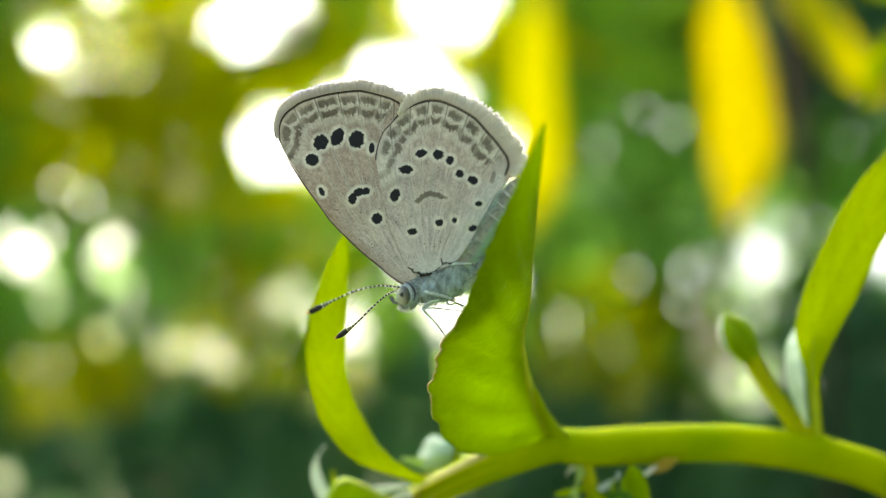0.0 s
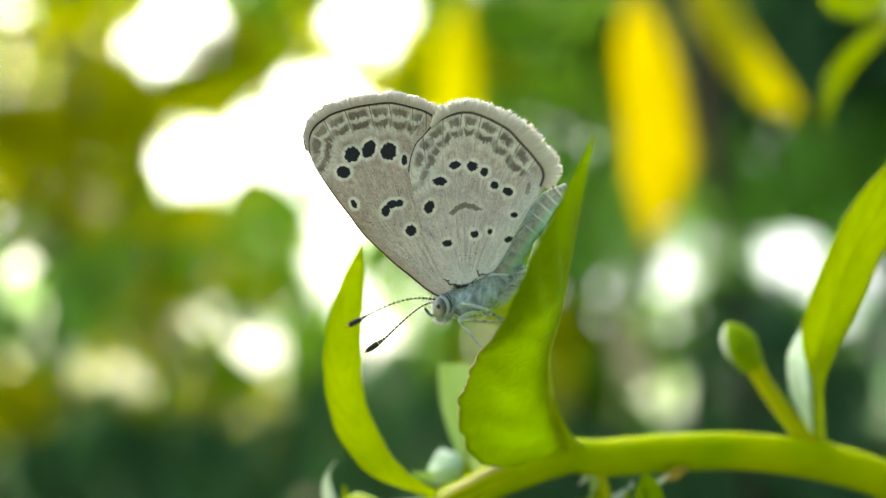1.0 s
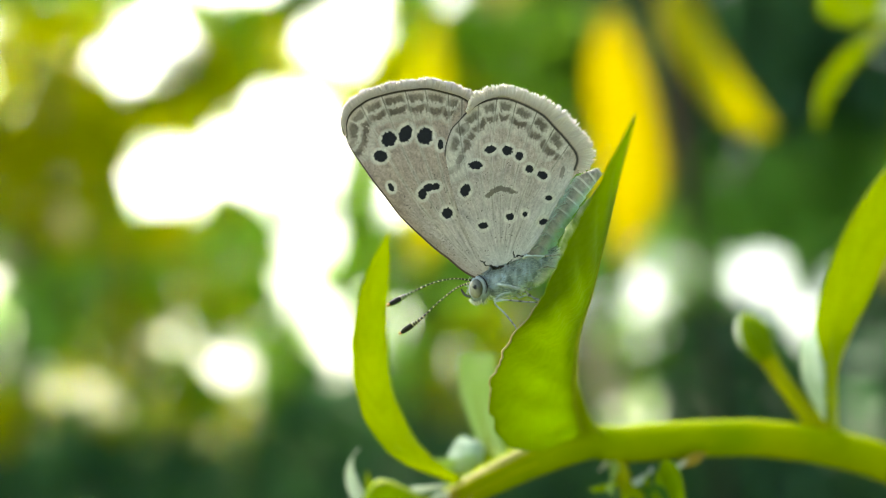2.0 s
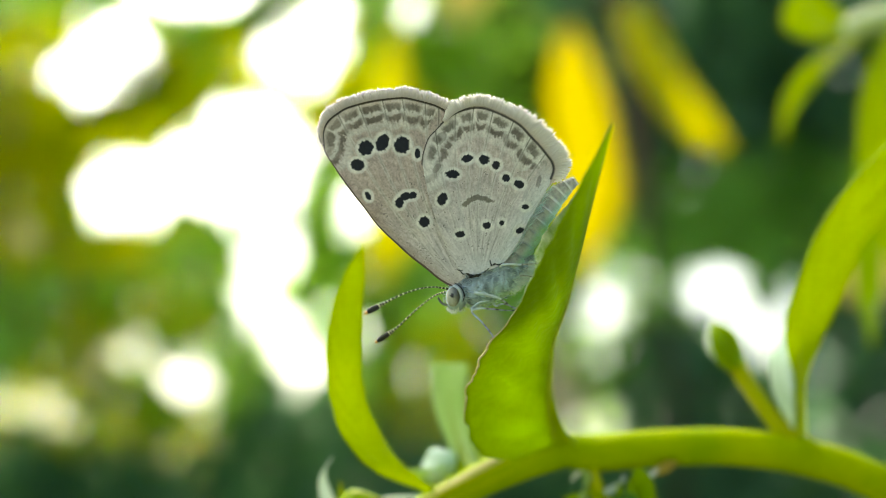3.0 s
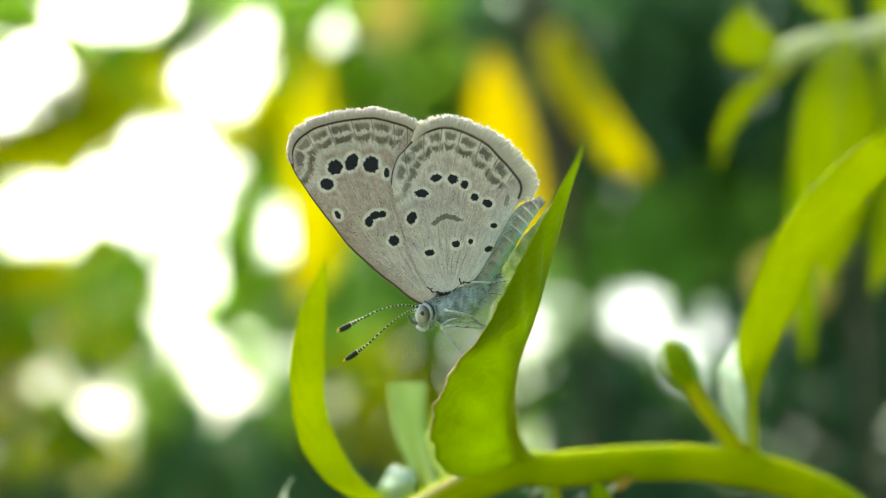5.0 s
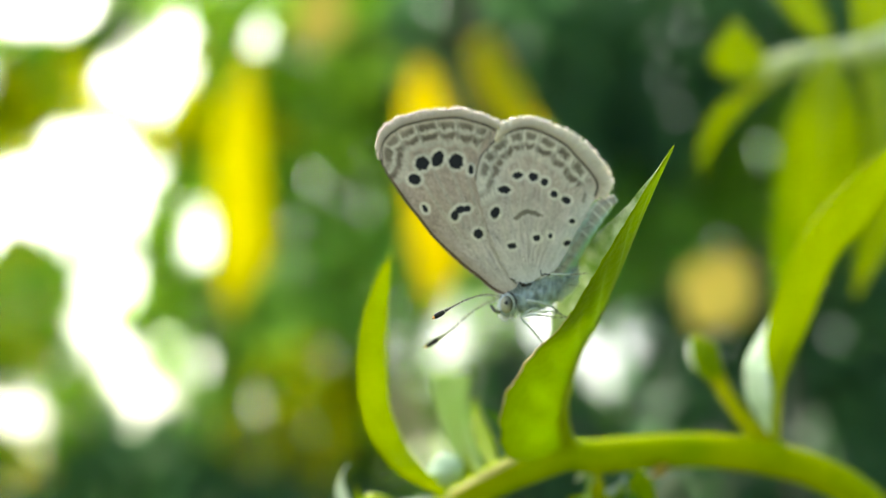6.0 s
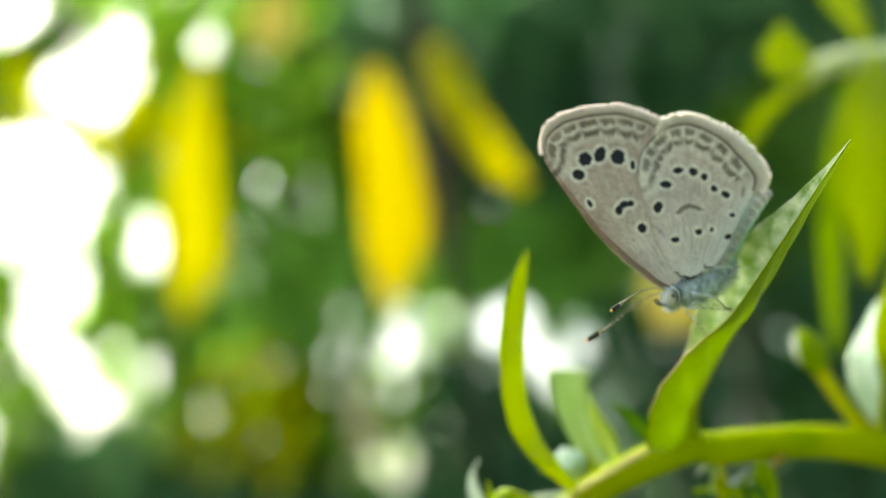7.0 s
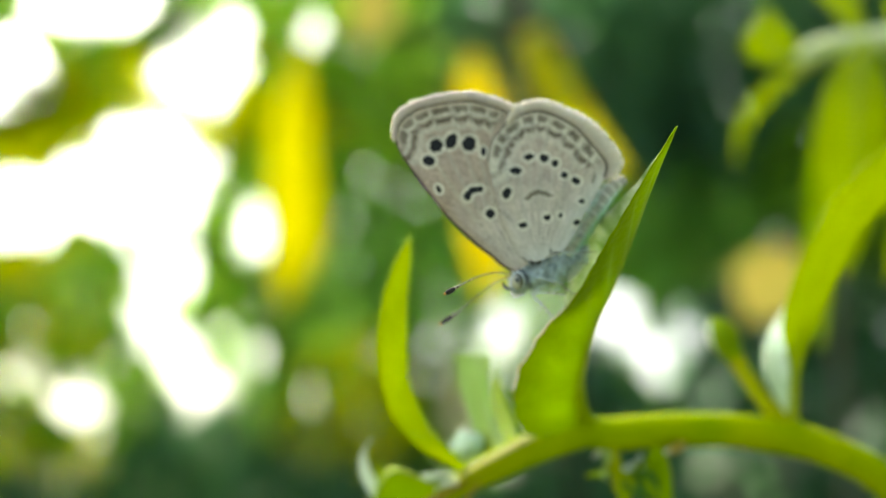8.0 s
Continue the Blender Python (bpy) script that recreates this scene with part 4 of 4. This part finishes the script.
def hairs(parent, name, places, ways, long, tones, seed, wide=0.0035, droop=0.3, stray=0.28):
    rng = np.random.default_rng(seed)
    verts, faces, cols = [], [], []
    for at, way in zip(places, ways):
        way = way + rng.normal(0, stray, 3)
        way /= np.linalg.norm(way)
        size = long * rng.uniform(0.6, 1.3)
        side = np.cross(way, rng.normal(size=3))
        side *= wide / (np.linalg.norm(side) + 1e-9)
        tip = at + way * size + np.array([0, 0, -droop * size * rng.random()])
        k = len(verts)
        verts += [near(*(at - side)), near(*(at + side)), near(*(at * 0.4 + tip * 0.6 + side * 0.7)), near(*tip)]
        faces.append((k, k + 1, k + 2, k + 3))
        c = np.array(tones[rng.integers(len(tones))]) * rng.uniform(0.8, 1.15)
        cols += [c * 0.7, c * 0.7, c, c]
    sheet(name, verts, faces, HAIR, parent, kind="stuff", colours=np.array(cols), smooth=False)


def build_butterfly():
    b = thing("butterfly", near(0.25, 0.03, -0.5), "small grey butterfly with black-spotted closed wings on a leaf", "butterfly")
    bow = lambda p: 0.03 * smooth(0.2, 0.7, p[:, 1]) * (1 - smooth(0.0, 0.5, p[:, 0]))
    root_f, root_h = np.array((0.02, -0.33)), np.array((0.12, -0.30))
    for near_side in (True, False):
        gap = 0.0 if near_side else 0.085
        flat = bow if near_side else (lambda p: bow(p) + 0.11 * (1 - smooth(-0.2, 0.6, p[:, 1])))
        side, long, step = ("", 1.0, 0.0043) if near_side else ("far ", 0.45, 0.009)
        fore_fringe = {"tone": (0.96, 0.91, 0.90), "brim": lambda k: 0.016 + 0.010 * smooth(0.0, 0.35, k), "reach": lambda k, q=long: q * (0.012 + 0.034 * smooth(0.08, 0.40, k)) * smooth(0.02, 0.10, k)}
        hind_fringe = {"tone": (1.0, 0.965, 0.93), "brim": lambda k: 0.003 + 0.030 * smooth(0.20, 0.42, k),
                       "reach": lambda k, q=long: q * (0.058 * smooth(0.24, 0.34, k) + 0.030 * smooth(0.45, 0.75, k)) * (1 - 0.55 * smooth(0.90, 1.0, k))}
        wing("hindwing", b, f"{side}hindwing with black dots and a pale hairy fringe", HIND_COSTA, HIND_MARGIN, HIND_INNER, root_h, HIND_SPOTS + HIND_SPOTS2, HIND_CUTS, np.array(HIND_BAR), gap if near_side else gap - 0.014, flat, 11, hind_fringe, None, (0.378, 0.328, 0.302), step)
        wing("forewing", b, f"{side}forewing with four large black dots", FORE_COSTA, FORE_MARGIN, FORE_INNER, root_f, FORE_SPOTS, FORE_CUTS, None, gap + 0.010 if near_side else gap, flat, 31, fore_fringe, (0.5, (0.10, 0.07, 0.05), "brown leading edge"), (0.338, 0.280, 0.248), step)
    for pts, r in CREASES:
        v, f = tube([(x, -0.020, z) for x, z in pts], [r * 0.3, r * 0.9, r * 0.35, r * 0.8, r * 0.2], n=24, sides=7)
        v += 0.45 * r * np.random.default_rng(3).normal(size=v.shape)
        sheet("wing_base_crease", in_world(v), f, SCALES, b, "dark crease at the wing base", colours=np.tile((0.035, 0.04, 0.045), (len(v), 1)))

    # thorax and abdomen
    v, f = tube([(-0.02, 0.08, -0.345), (0.05, 0.10, -0.340), (0.16, 0.115, -0.310), (0.28, 0.115, -0.25), (0.36, 0.11, -0.17), (0.40, 0.11, -0.11)], [0.05, 0.095, 0.112, 0.100, 0.076, 0.05], n=40, sides=24, flat=0.9)
    rng = np.random.default_rng(5)
    col = np.array((0.50, 0.63, 0.76)) * (0.2 + 1.3 * grain(v[:, 0] * 28 - v[:, 2] * 14, v[:, 2] * 70 + v[:, 0] * 30, 3))[:, None]
    thorax = sheet("thorax", in_world(v), f, HAIR, b, "blue-grey furry thorax", colours=col)
    pick = v[rng.integers(0, len(v), 12000)] + rng.normal(0, 0.010, (12000, 3))
    ways = (pick - np.array((0.17, 0.11, -0.27))) * np.array((0.3, 0.5, 0.5)) + np.array((0.15, -0.01, 0.05))
    ways /= np.linalg.norm(ways, axis=1)[:, None]
    hairs(thorax, "fur", pick, ways, 0.018, [(0.78, 0.90, 1.0), (0.66, 0.80, 0.94), (0.92, 0.97, 1.0), (0.44, 0.57, 0.70), (0.30, 0.42, 0.54), (0.66, 0.86, 0.95), (0.09, 0.13, 0.18)], 6, 0.0011, 0.05, 0.10)

    spine = [(0.29, 0.09, -0.19), (0.375, 0.10, -0.06), (0.46, 0.105, 0.075), (0.55, 0.105, 0.195), (0.63, 0.105, 0.285), (0.715, 0.105, 0.350)]
    n = 90
    v, f = tube(spine, [0.080, 0.086, 0.080, 0.070, 0.055, 0.028], n=n, sides=24)
    s = np.repeat(np.linspace(0, 1, n), 24)
    centre = np.repeat(spline(spine, n), 24, axis=0)
    ring = (s * 9) % 1
    v = centre + (v - centre) * (0.93 + 0.12 * ring)[:, None]
    col = np.array((0.44, 0.44, 0.43)) * (0.65 + 0.7 * grain(v[:, 0] * 80, v[:, 2] * 80, 7))[:, None] * (1.1 - 0.3 * ring)[:, None]
    col = np.where(((ring > 0.86) & (s > 0.38))[:, None], (0.82, 0.83, 0.82), col)
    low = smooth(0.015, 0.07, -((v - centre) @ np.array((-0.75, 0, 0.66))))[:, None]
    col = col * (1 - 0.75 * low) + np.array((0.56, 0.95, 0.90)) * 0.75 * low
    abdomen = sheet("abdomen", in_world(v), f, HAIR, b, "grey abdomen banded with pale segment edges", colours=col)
    pick = v[rng.integers(0, len(v), 700)]
    ways = np.tile((0.60, 0.0, 0.5), (700, 1))
    hairs(abdomen, "fur", pick, ways, 0.024, [(0.50, 0.52, 0.50), (0.40, 0.60, 0.56), (0.70, 0.74, 0.72)], 8, 0.0012, 0.1)
    # belly tufts and long hair over the inner wing margin
    pick = np.column_stack([rng.uniform(0.30, 0.43, 1500), rng.uniform(0.04, 0.14, 1500), rng.uniform(-0.05, 0.03, 1500)])
    pick[:, 2] += -0.31 + (pick[:, 0] - 0.30) * 1.0
    hairs(abdomen, "tuft", pick, np.tile((0.7, 0.0, -0.25), (1500, 1)), 0.042, [(0.88, 0.97, 0.98), (0.74, 0.93, 0.94), (0.95, 0.98, 0.98)], 9, 0.0022, 0.25, 0.18)
    k = rng.random(420)
    pick = np.column_stack([0.29 + 0.26 * k + rng.normal(0, 0.012, 420), np.full(420, 0.006), -0.15 + 0.44 * k])
    hairs(abdomen, "fur", pick, np.tile((0.48, 0.0, 0.45), (420, 1)), 0.055, [(0.74, 0.78, 0.76), (0.66, 0.76, 0.75), (0.50, 0.72, 0.70)], 10, 0.0014, 0.0, 0.14)

    # head, eyes, palps
    def ball(name, at, r, squash, tone, parent, label="", spot=None):
        bm = bmesh.new()
        bmesh.ops.create_uvsphere(bm, u_segments=28, v_segments=20, radius=1)
        v = np.array([q.co for q in bm.verts]) * squash * r
        f = [[q.index for q in face.verts] for face in bm.faces]
        bm.free()
        col = np.array(tone) * (0.8 + 0.4 * grain(v[:, 0] * 200, v[:, 2] * 200, 4))[:, None]
        if spot is not None:
            col = col * (1.25 - 0.9 * smooth(-0.35, 0.55, v[:, 0] / r + 0.3 * v[:, 2] / r))[:, None]
            col[np.linalg.norm(v / r - spot, axis=1) < 0.26] = (0.02, 0.02, 0.025)
        return sheet(name, in_world(v + np.array(at)), f, SCALES if spot is None else EYE, parent, label, colours=col)

    head = ball("head", (-0.030, 0.045, -0.385), 0.085, (0.78, 0.9, 1.02), (0.30, 0.38, 0.44), b, "small pale blue-grey furry head")
    for y in (-0.028, 0.118):
        ball("eye", (-0.045, y, -0.388), 0.052, (0.78, 0.5, 1.12), (0.21, 0.22, 0.19), head, "pale grey-green eye with a dark spot", np.array((-0.1, -0.55 if y < 0 else 0.55, 0.15)))
        a = np.linspace(-0.45, 1.15, 13)
        v, f = tube([(-0.084 + 0.086 * math.cos(k), y + (0.010 if y < 0 else -0.010), -0.388 + 0.078 * math.sin(k)) for k in a], [0.002, 0.006, 0.012, 0.006], n=48, sides=7)
        sheet("eye_rim", in_world(v), f, HAIR, head, "white eye rim", colours=np.tile((0.58, 0.66, 0.72), (len(v), 1)))
        v, f = tube([(-0.082 + 0.104 * math.cos(k), y + (0.020 if y < 0 else -0.020), -0.380 + 0.088 * math.sin(k)) for k in a], [0.002, 0.005, 0.004, 0.002], n=40, sides=7)
        sheet("face_stripe", in_world(v), f, HAIR, head, "dark stripe behind the eye", colours=np.tile((0.03, 0.03, 0.035), (len(v), 1)))
        v, f = tube([(-0.08, 0.045 + (y - 0.045) * 0.35, -0.435), (-0.115, 0.045 + (y - 0.045) * 0.4, -0.425), (-0.135, 0.045 + (y - 0.045) * 0.4, -0.400), (-0.142, 0.045 + (y - 0.045) * 0.4, -0.385)], [0.007, 0.008, 0.006, 0.002], n=20, sides=8)
        sheet("palp", in_world(v), f, HAIR, head, "dark-tipped palp", colours=np.linspace((0.20, 0.22, 0.22), (0.03, 0.03, 0.03), len(v)))
    pick = np.array((-0.03, 0.045, -0.385)) + rng.normal(size=(500, 3)) * 0.0
    dirs = rng.normal(size=(500, 3))
    dirs /= np.linalg.norm(dirs, axis=1)[:, None]
    pick = pick + dirs * np.array((0.07, 0.06, 0.088))
    keep = ~((np.abs(dirs[:, 1]) > 0.45) & (dirs[:, 0] < 0.5) & (dirs[:, 2] > -0.7))
    hairs(head, "fur", pick[keep], dirs[keep], 0.024, [(0.80, 0.85, 0.83), (0.62, 0.72, 0.73), (0.20, 0.24, 0.26)], 12, 0.0016)

    k = rng.random(300)
    pick = np.column_stack([-0.085 + 0.075 * k, rng.uniform(0.0, 0.09, 300), -0.445 - 0.02 * np.sin(np.pi * k)])
    hairs(head, "face_tuft", pick, np.tile((-0.25, -0.2, -1.0), (300, 1)), 0.022, [(0.86, 0.90, 0.88), (0.72, 0.80, 0.80)], 13, 0.0018, 0.0)

    # antennae, ringed black and white, with black clubs and an orange tip
    for line in ([(-0.075, 0.02, -0.335), (-0.18, -0.06, -0.328), (-0.30, -0.14, -0.358), (-0.42, -0.23, -0.42), (-0.50, -0.29, -0.47), (-0.553, -0.335, -0.50)],
                 [(-0.090, 0.07, -0.345), (-0.18, 0.13, -0.377), (-0.29, 0.20, -0.455), (-0.41, 0.26, -0.560), (-0.49, 0.30, -0.615), (-0.563, 0.325, -0.662)]):
        n = 150
        v, f = tube(line, [0.007, 0.0054, 0.0050, 0.0050, 0.0050, 0.0052, 0.006, 0.012, 0.018, 0.017, 0.006], n=n, sides=10)
        s = np.repeat(np.linspace(0, 1, n), 10)
        white = ((s * 26) % 1 < 0.30) & (s < 0.74)
        col = np.where(white[:, None], (0.78, 0.80, 0.52), (0.018, 0.018, 0.016))
        col[s > 0.965] = (0.70, 0.38, 0.08)
        sheet("antenna", in_world(v), f, SCALES, b, "ringed antenna with a black club", colours=col)

    # legs
    front = [([(0.135, 0.04, -0.34), (0.09, -0.03, -0.36), (0.159, -0.05, -0.375), (0.234, -0.05, -0.395), (0.277, -0.03, -0.422), (0.325, -0.01, -0.455), (0.375, 0.01, -0.472)], 0.0125),
            ([(0.163, 0.03, -0.409), (0.109, -0.0, -0.424), (0.069, -0.02, -0.462), (0.13, -0.02, -0.456), (0.216, -0.02, -0.463), (0.29, -0.01, -0.469), (0.358, 0.0, -0.469)], 0.0105),
            ([(0.112, 0.08, -0.428), (0.085, 0.06, -0.449), (0.068, 0.05, -0.477), (0.127, 0.05, -0.536), (0.172, 0.05, -0.591), (0.196, 0.05, -0.625), (0.192, 0.05, -0.656)], 0.0085)]
    back = [([(0.176, 0.12, -0.388), (0.212, 0.1, -0.434), (0.257, 0.09, -0.424), (0.316, 0.07, -0.442), (0.361, 0.05, -0.46)], 0.0095),
            ([(0.24, 0.0, -0.197), (0.268, -0.04, -0.19), (0.36, -0.06, -0.192), (0.425, -0.08, -0.19), (0.479, -0.1, -0.185)], 0.0105),
            ([(0.265, 0.06, -0.297), (0.335, 0.04, -0.271), (0.386, 0.02, -0.252), (0.448, 0.0, -0.264)], 0.008)]
    for pts, r in front + back:
        n = 50
        v, f = tube(pts, [r * 0.6, r * 0.78, r * 0.72, r * 0.52, r * 0.38, r * 0.28], n=n, sides=9)
        s = np.repeat(np.linspace(0, 1, n), 9)
        col = np.where((((s * 9) % 1 < 0.3) & (s > 0.55))[:, None], (0.06, 0.055, 0.05), np.where((s > 0.55)[:, None], (0.42, 0.45, 0.43), np.array((0.58, 0.70, 0.74)) * (0.6 + 0.6 * grain(v[:, 0] * 60, v[:, 2] * 150, 5))[:, None]))
        sheet("leg", in_world(v), f, HAIR, b, "thin pale jointed leg", colours=col)


def eye_material():
    def build(t):
        c = node(t, "Attribute", attribute_name="pattern").outputs["Color"]
        p = node(t, "BsdfPrincipled", [("Base Color", c)], in_Roughness=0.25)
        return p.outputs[0]
    return material("eye", build)


EYE = eye_material()

# ---- the scene ----
HAZE, THIN, FULL = 0.5, 0.62, 0.8
build_tree("broadleaf_shrub", "tall olive and yellow-green shrub against bright sky", -27.0, -24.0, 12.0, -8.0, 31.0, 2.15, 9900, 0.066,
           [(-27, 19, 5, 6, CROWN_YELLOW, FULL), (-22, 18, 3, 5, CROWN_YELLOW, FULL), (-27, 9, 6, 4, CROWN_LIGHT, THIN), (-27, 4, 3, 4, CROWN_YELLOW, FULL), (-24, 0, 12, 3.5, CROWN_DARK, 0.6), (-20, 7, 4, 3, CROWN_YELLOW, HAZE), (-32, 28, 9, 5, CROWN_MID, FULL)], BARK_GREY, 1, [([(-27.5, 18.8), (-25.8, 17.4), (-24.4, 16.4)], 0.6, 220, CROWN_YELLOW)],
           [(-20.9, 5.2, 3), (-19.4, 7.4, 4), (-18.2, 8.9, 4), (-17.2, 8.0, 4), (-25.8, 12.2, 5), (-22.8, 13.4, 6), (-30.4, 22.4, 5)])
build_tree("open_canopy_tree", "open-crowned tree with wide sky gaps among green leaves", -12.0, -5.8, 11.0, -8.0, 29.5, 2.3, 10800, 0.066,
           [(-16, 20, 5, 2, CROWN_YELLOW, FULL), (-9, 13, 3, 4, CROWN_MID, FULL), (-17, 11, 4, 2.5, CROWN_MID, FULL), (-18, 7, 4, 2.5, CROWN_MID, THIN), (-13, 1, 9, 3, CROWN_DARK, 0.65), (-15.5, 4, 1.5, 1, CROWN_YELLOW, THIN), (-6, 10, 3, 4, CROWN_MID, 0.4), (-12, 30, 10, 4, CROWN_MID, FULL), (-8, 4.5, 4, 2, CROWN_DARK, FULL)], BARK, 2,
           [([(-23.0, 18.6), (-19.5, 19.6), (-16.6, 22.2), (-13.5, 23.4), (-10.5, 25.6)], 0.7, 700, CROWN_MID), ([(-7.6, 25.5), (-8.4, 21.0), (-8.8, 18.5)], 0.4, 90, CROWN_YELLOW)])
build_tree("broadleaf_tree", "dense green tree with hazy light between its leaves", 2.0, 0.5, 10.0, -8.0, 29.5, 2.2, 12600, 0.066,
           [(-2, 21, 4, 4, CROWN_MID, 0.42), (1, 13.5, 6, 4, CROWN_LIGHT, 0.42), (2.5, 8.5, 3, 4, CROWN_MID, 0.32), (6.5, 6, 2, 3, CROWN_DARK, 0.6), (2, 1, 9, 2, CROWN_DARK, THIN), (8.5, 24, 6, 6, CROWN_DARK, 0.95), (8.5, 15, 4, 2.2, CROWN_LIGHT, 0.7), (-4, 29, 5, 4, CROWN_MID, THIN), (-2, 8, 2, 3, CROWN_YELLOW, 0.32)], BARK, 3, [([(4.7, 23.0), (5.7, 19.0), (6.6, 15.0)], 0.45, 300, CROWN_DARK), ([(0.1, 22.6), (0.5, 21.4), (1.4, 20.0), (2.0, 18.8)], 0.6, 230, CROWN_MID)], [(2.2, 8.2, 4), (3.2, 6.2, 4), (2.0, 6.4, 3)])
build_tree("dark_tree", "dark dense-leaved tree, its deep shade put into the leaf colour", 18.0, 19.0, 11.0, -8.0, 33.0, 2.25, 14400, 0.066,
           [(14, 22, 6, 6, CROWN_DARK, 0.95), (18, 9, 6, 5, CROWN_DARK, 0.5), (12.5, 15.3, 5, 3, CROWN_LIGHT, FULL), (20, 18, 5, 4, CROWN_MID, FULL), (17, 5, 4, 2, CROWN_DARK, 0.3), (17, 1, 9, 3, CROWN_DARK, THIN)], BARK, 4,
           [([(13.5, 22.0), (12.9, 20.8), (12.6, 19.4)], 0.8, 200, CROWN_DARK), ([(13.0, 18.2), (13.2, 16.2), (13.6, 14.2)], 0.8, 260, CROWN_LIGHT)])
build_tree("side_shrub", "deep green shrub at the clearing's edge", 31.0, 31.0, 9.0, -8.0, 34.0, 2.2, 7800, 0.066,
           [(31, 14, 8, 12, CROWN_DARK, FULL), (28, 18, 3, 3, CROWN_MID, FULL)], BARK, 5)
# added tree, nearly all out of view, placed to keep sun off the butterfly
build_tree("added_shade_tree", "added tall deep green tree, mostly out of view, that shades the butterfly", -41.0, -41.0, 11.0, 0.0, 60.0, 2.2, 6500, 0.125,
           [(-40, 20, 8, 12, CROWN_MID, FULL), (-41, 45, 12, 16, CROWN_DARK, FULL)], BARK, 6)
build_sapling()
build_twig()
build_branch()
build_butterfly()
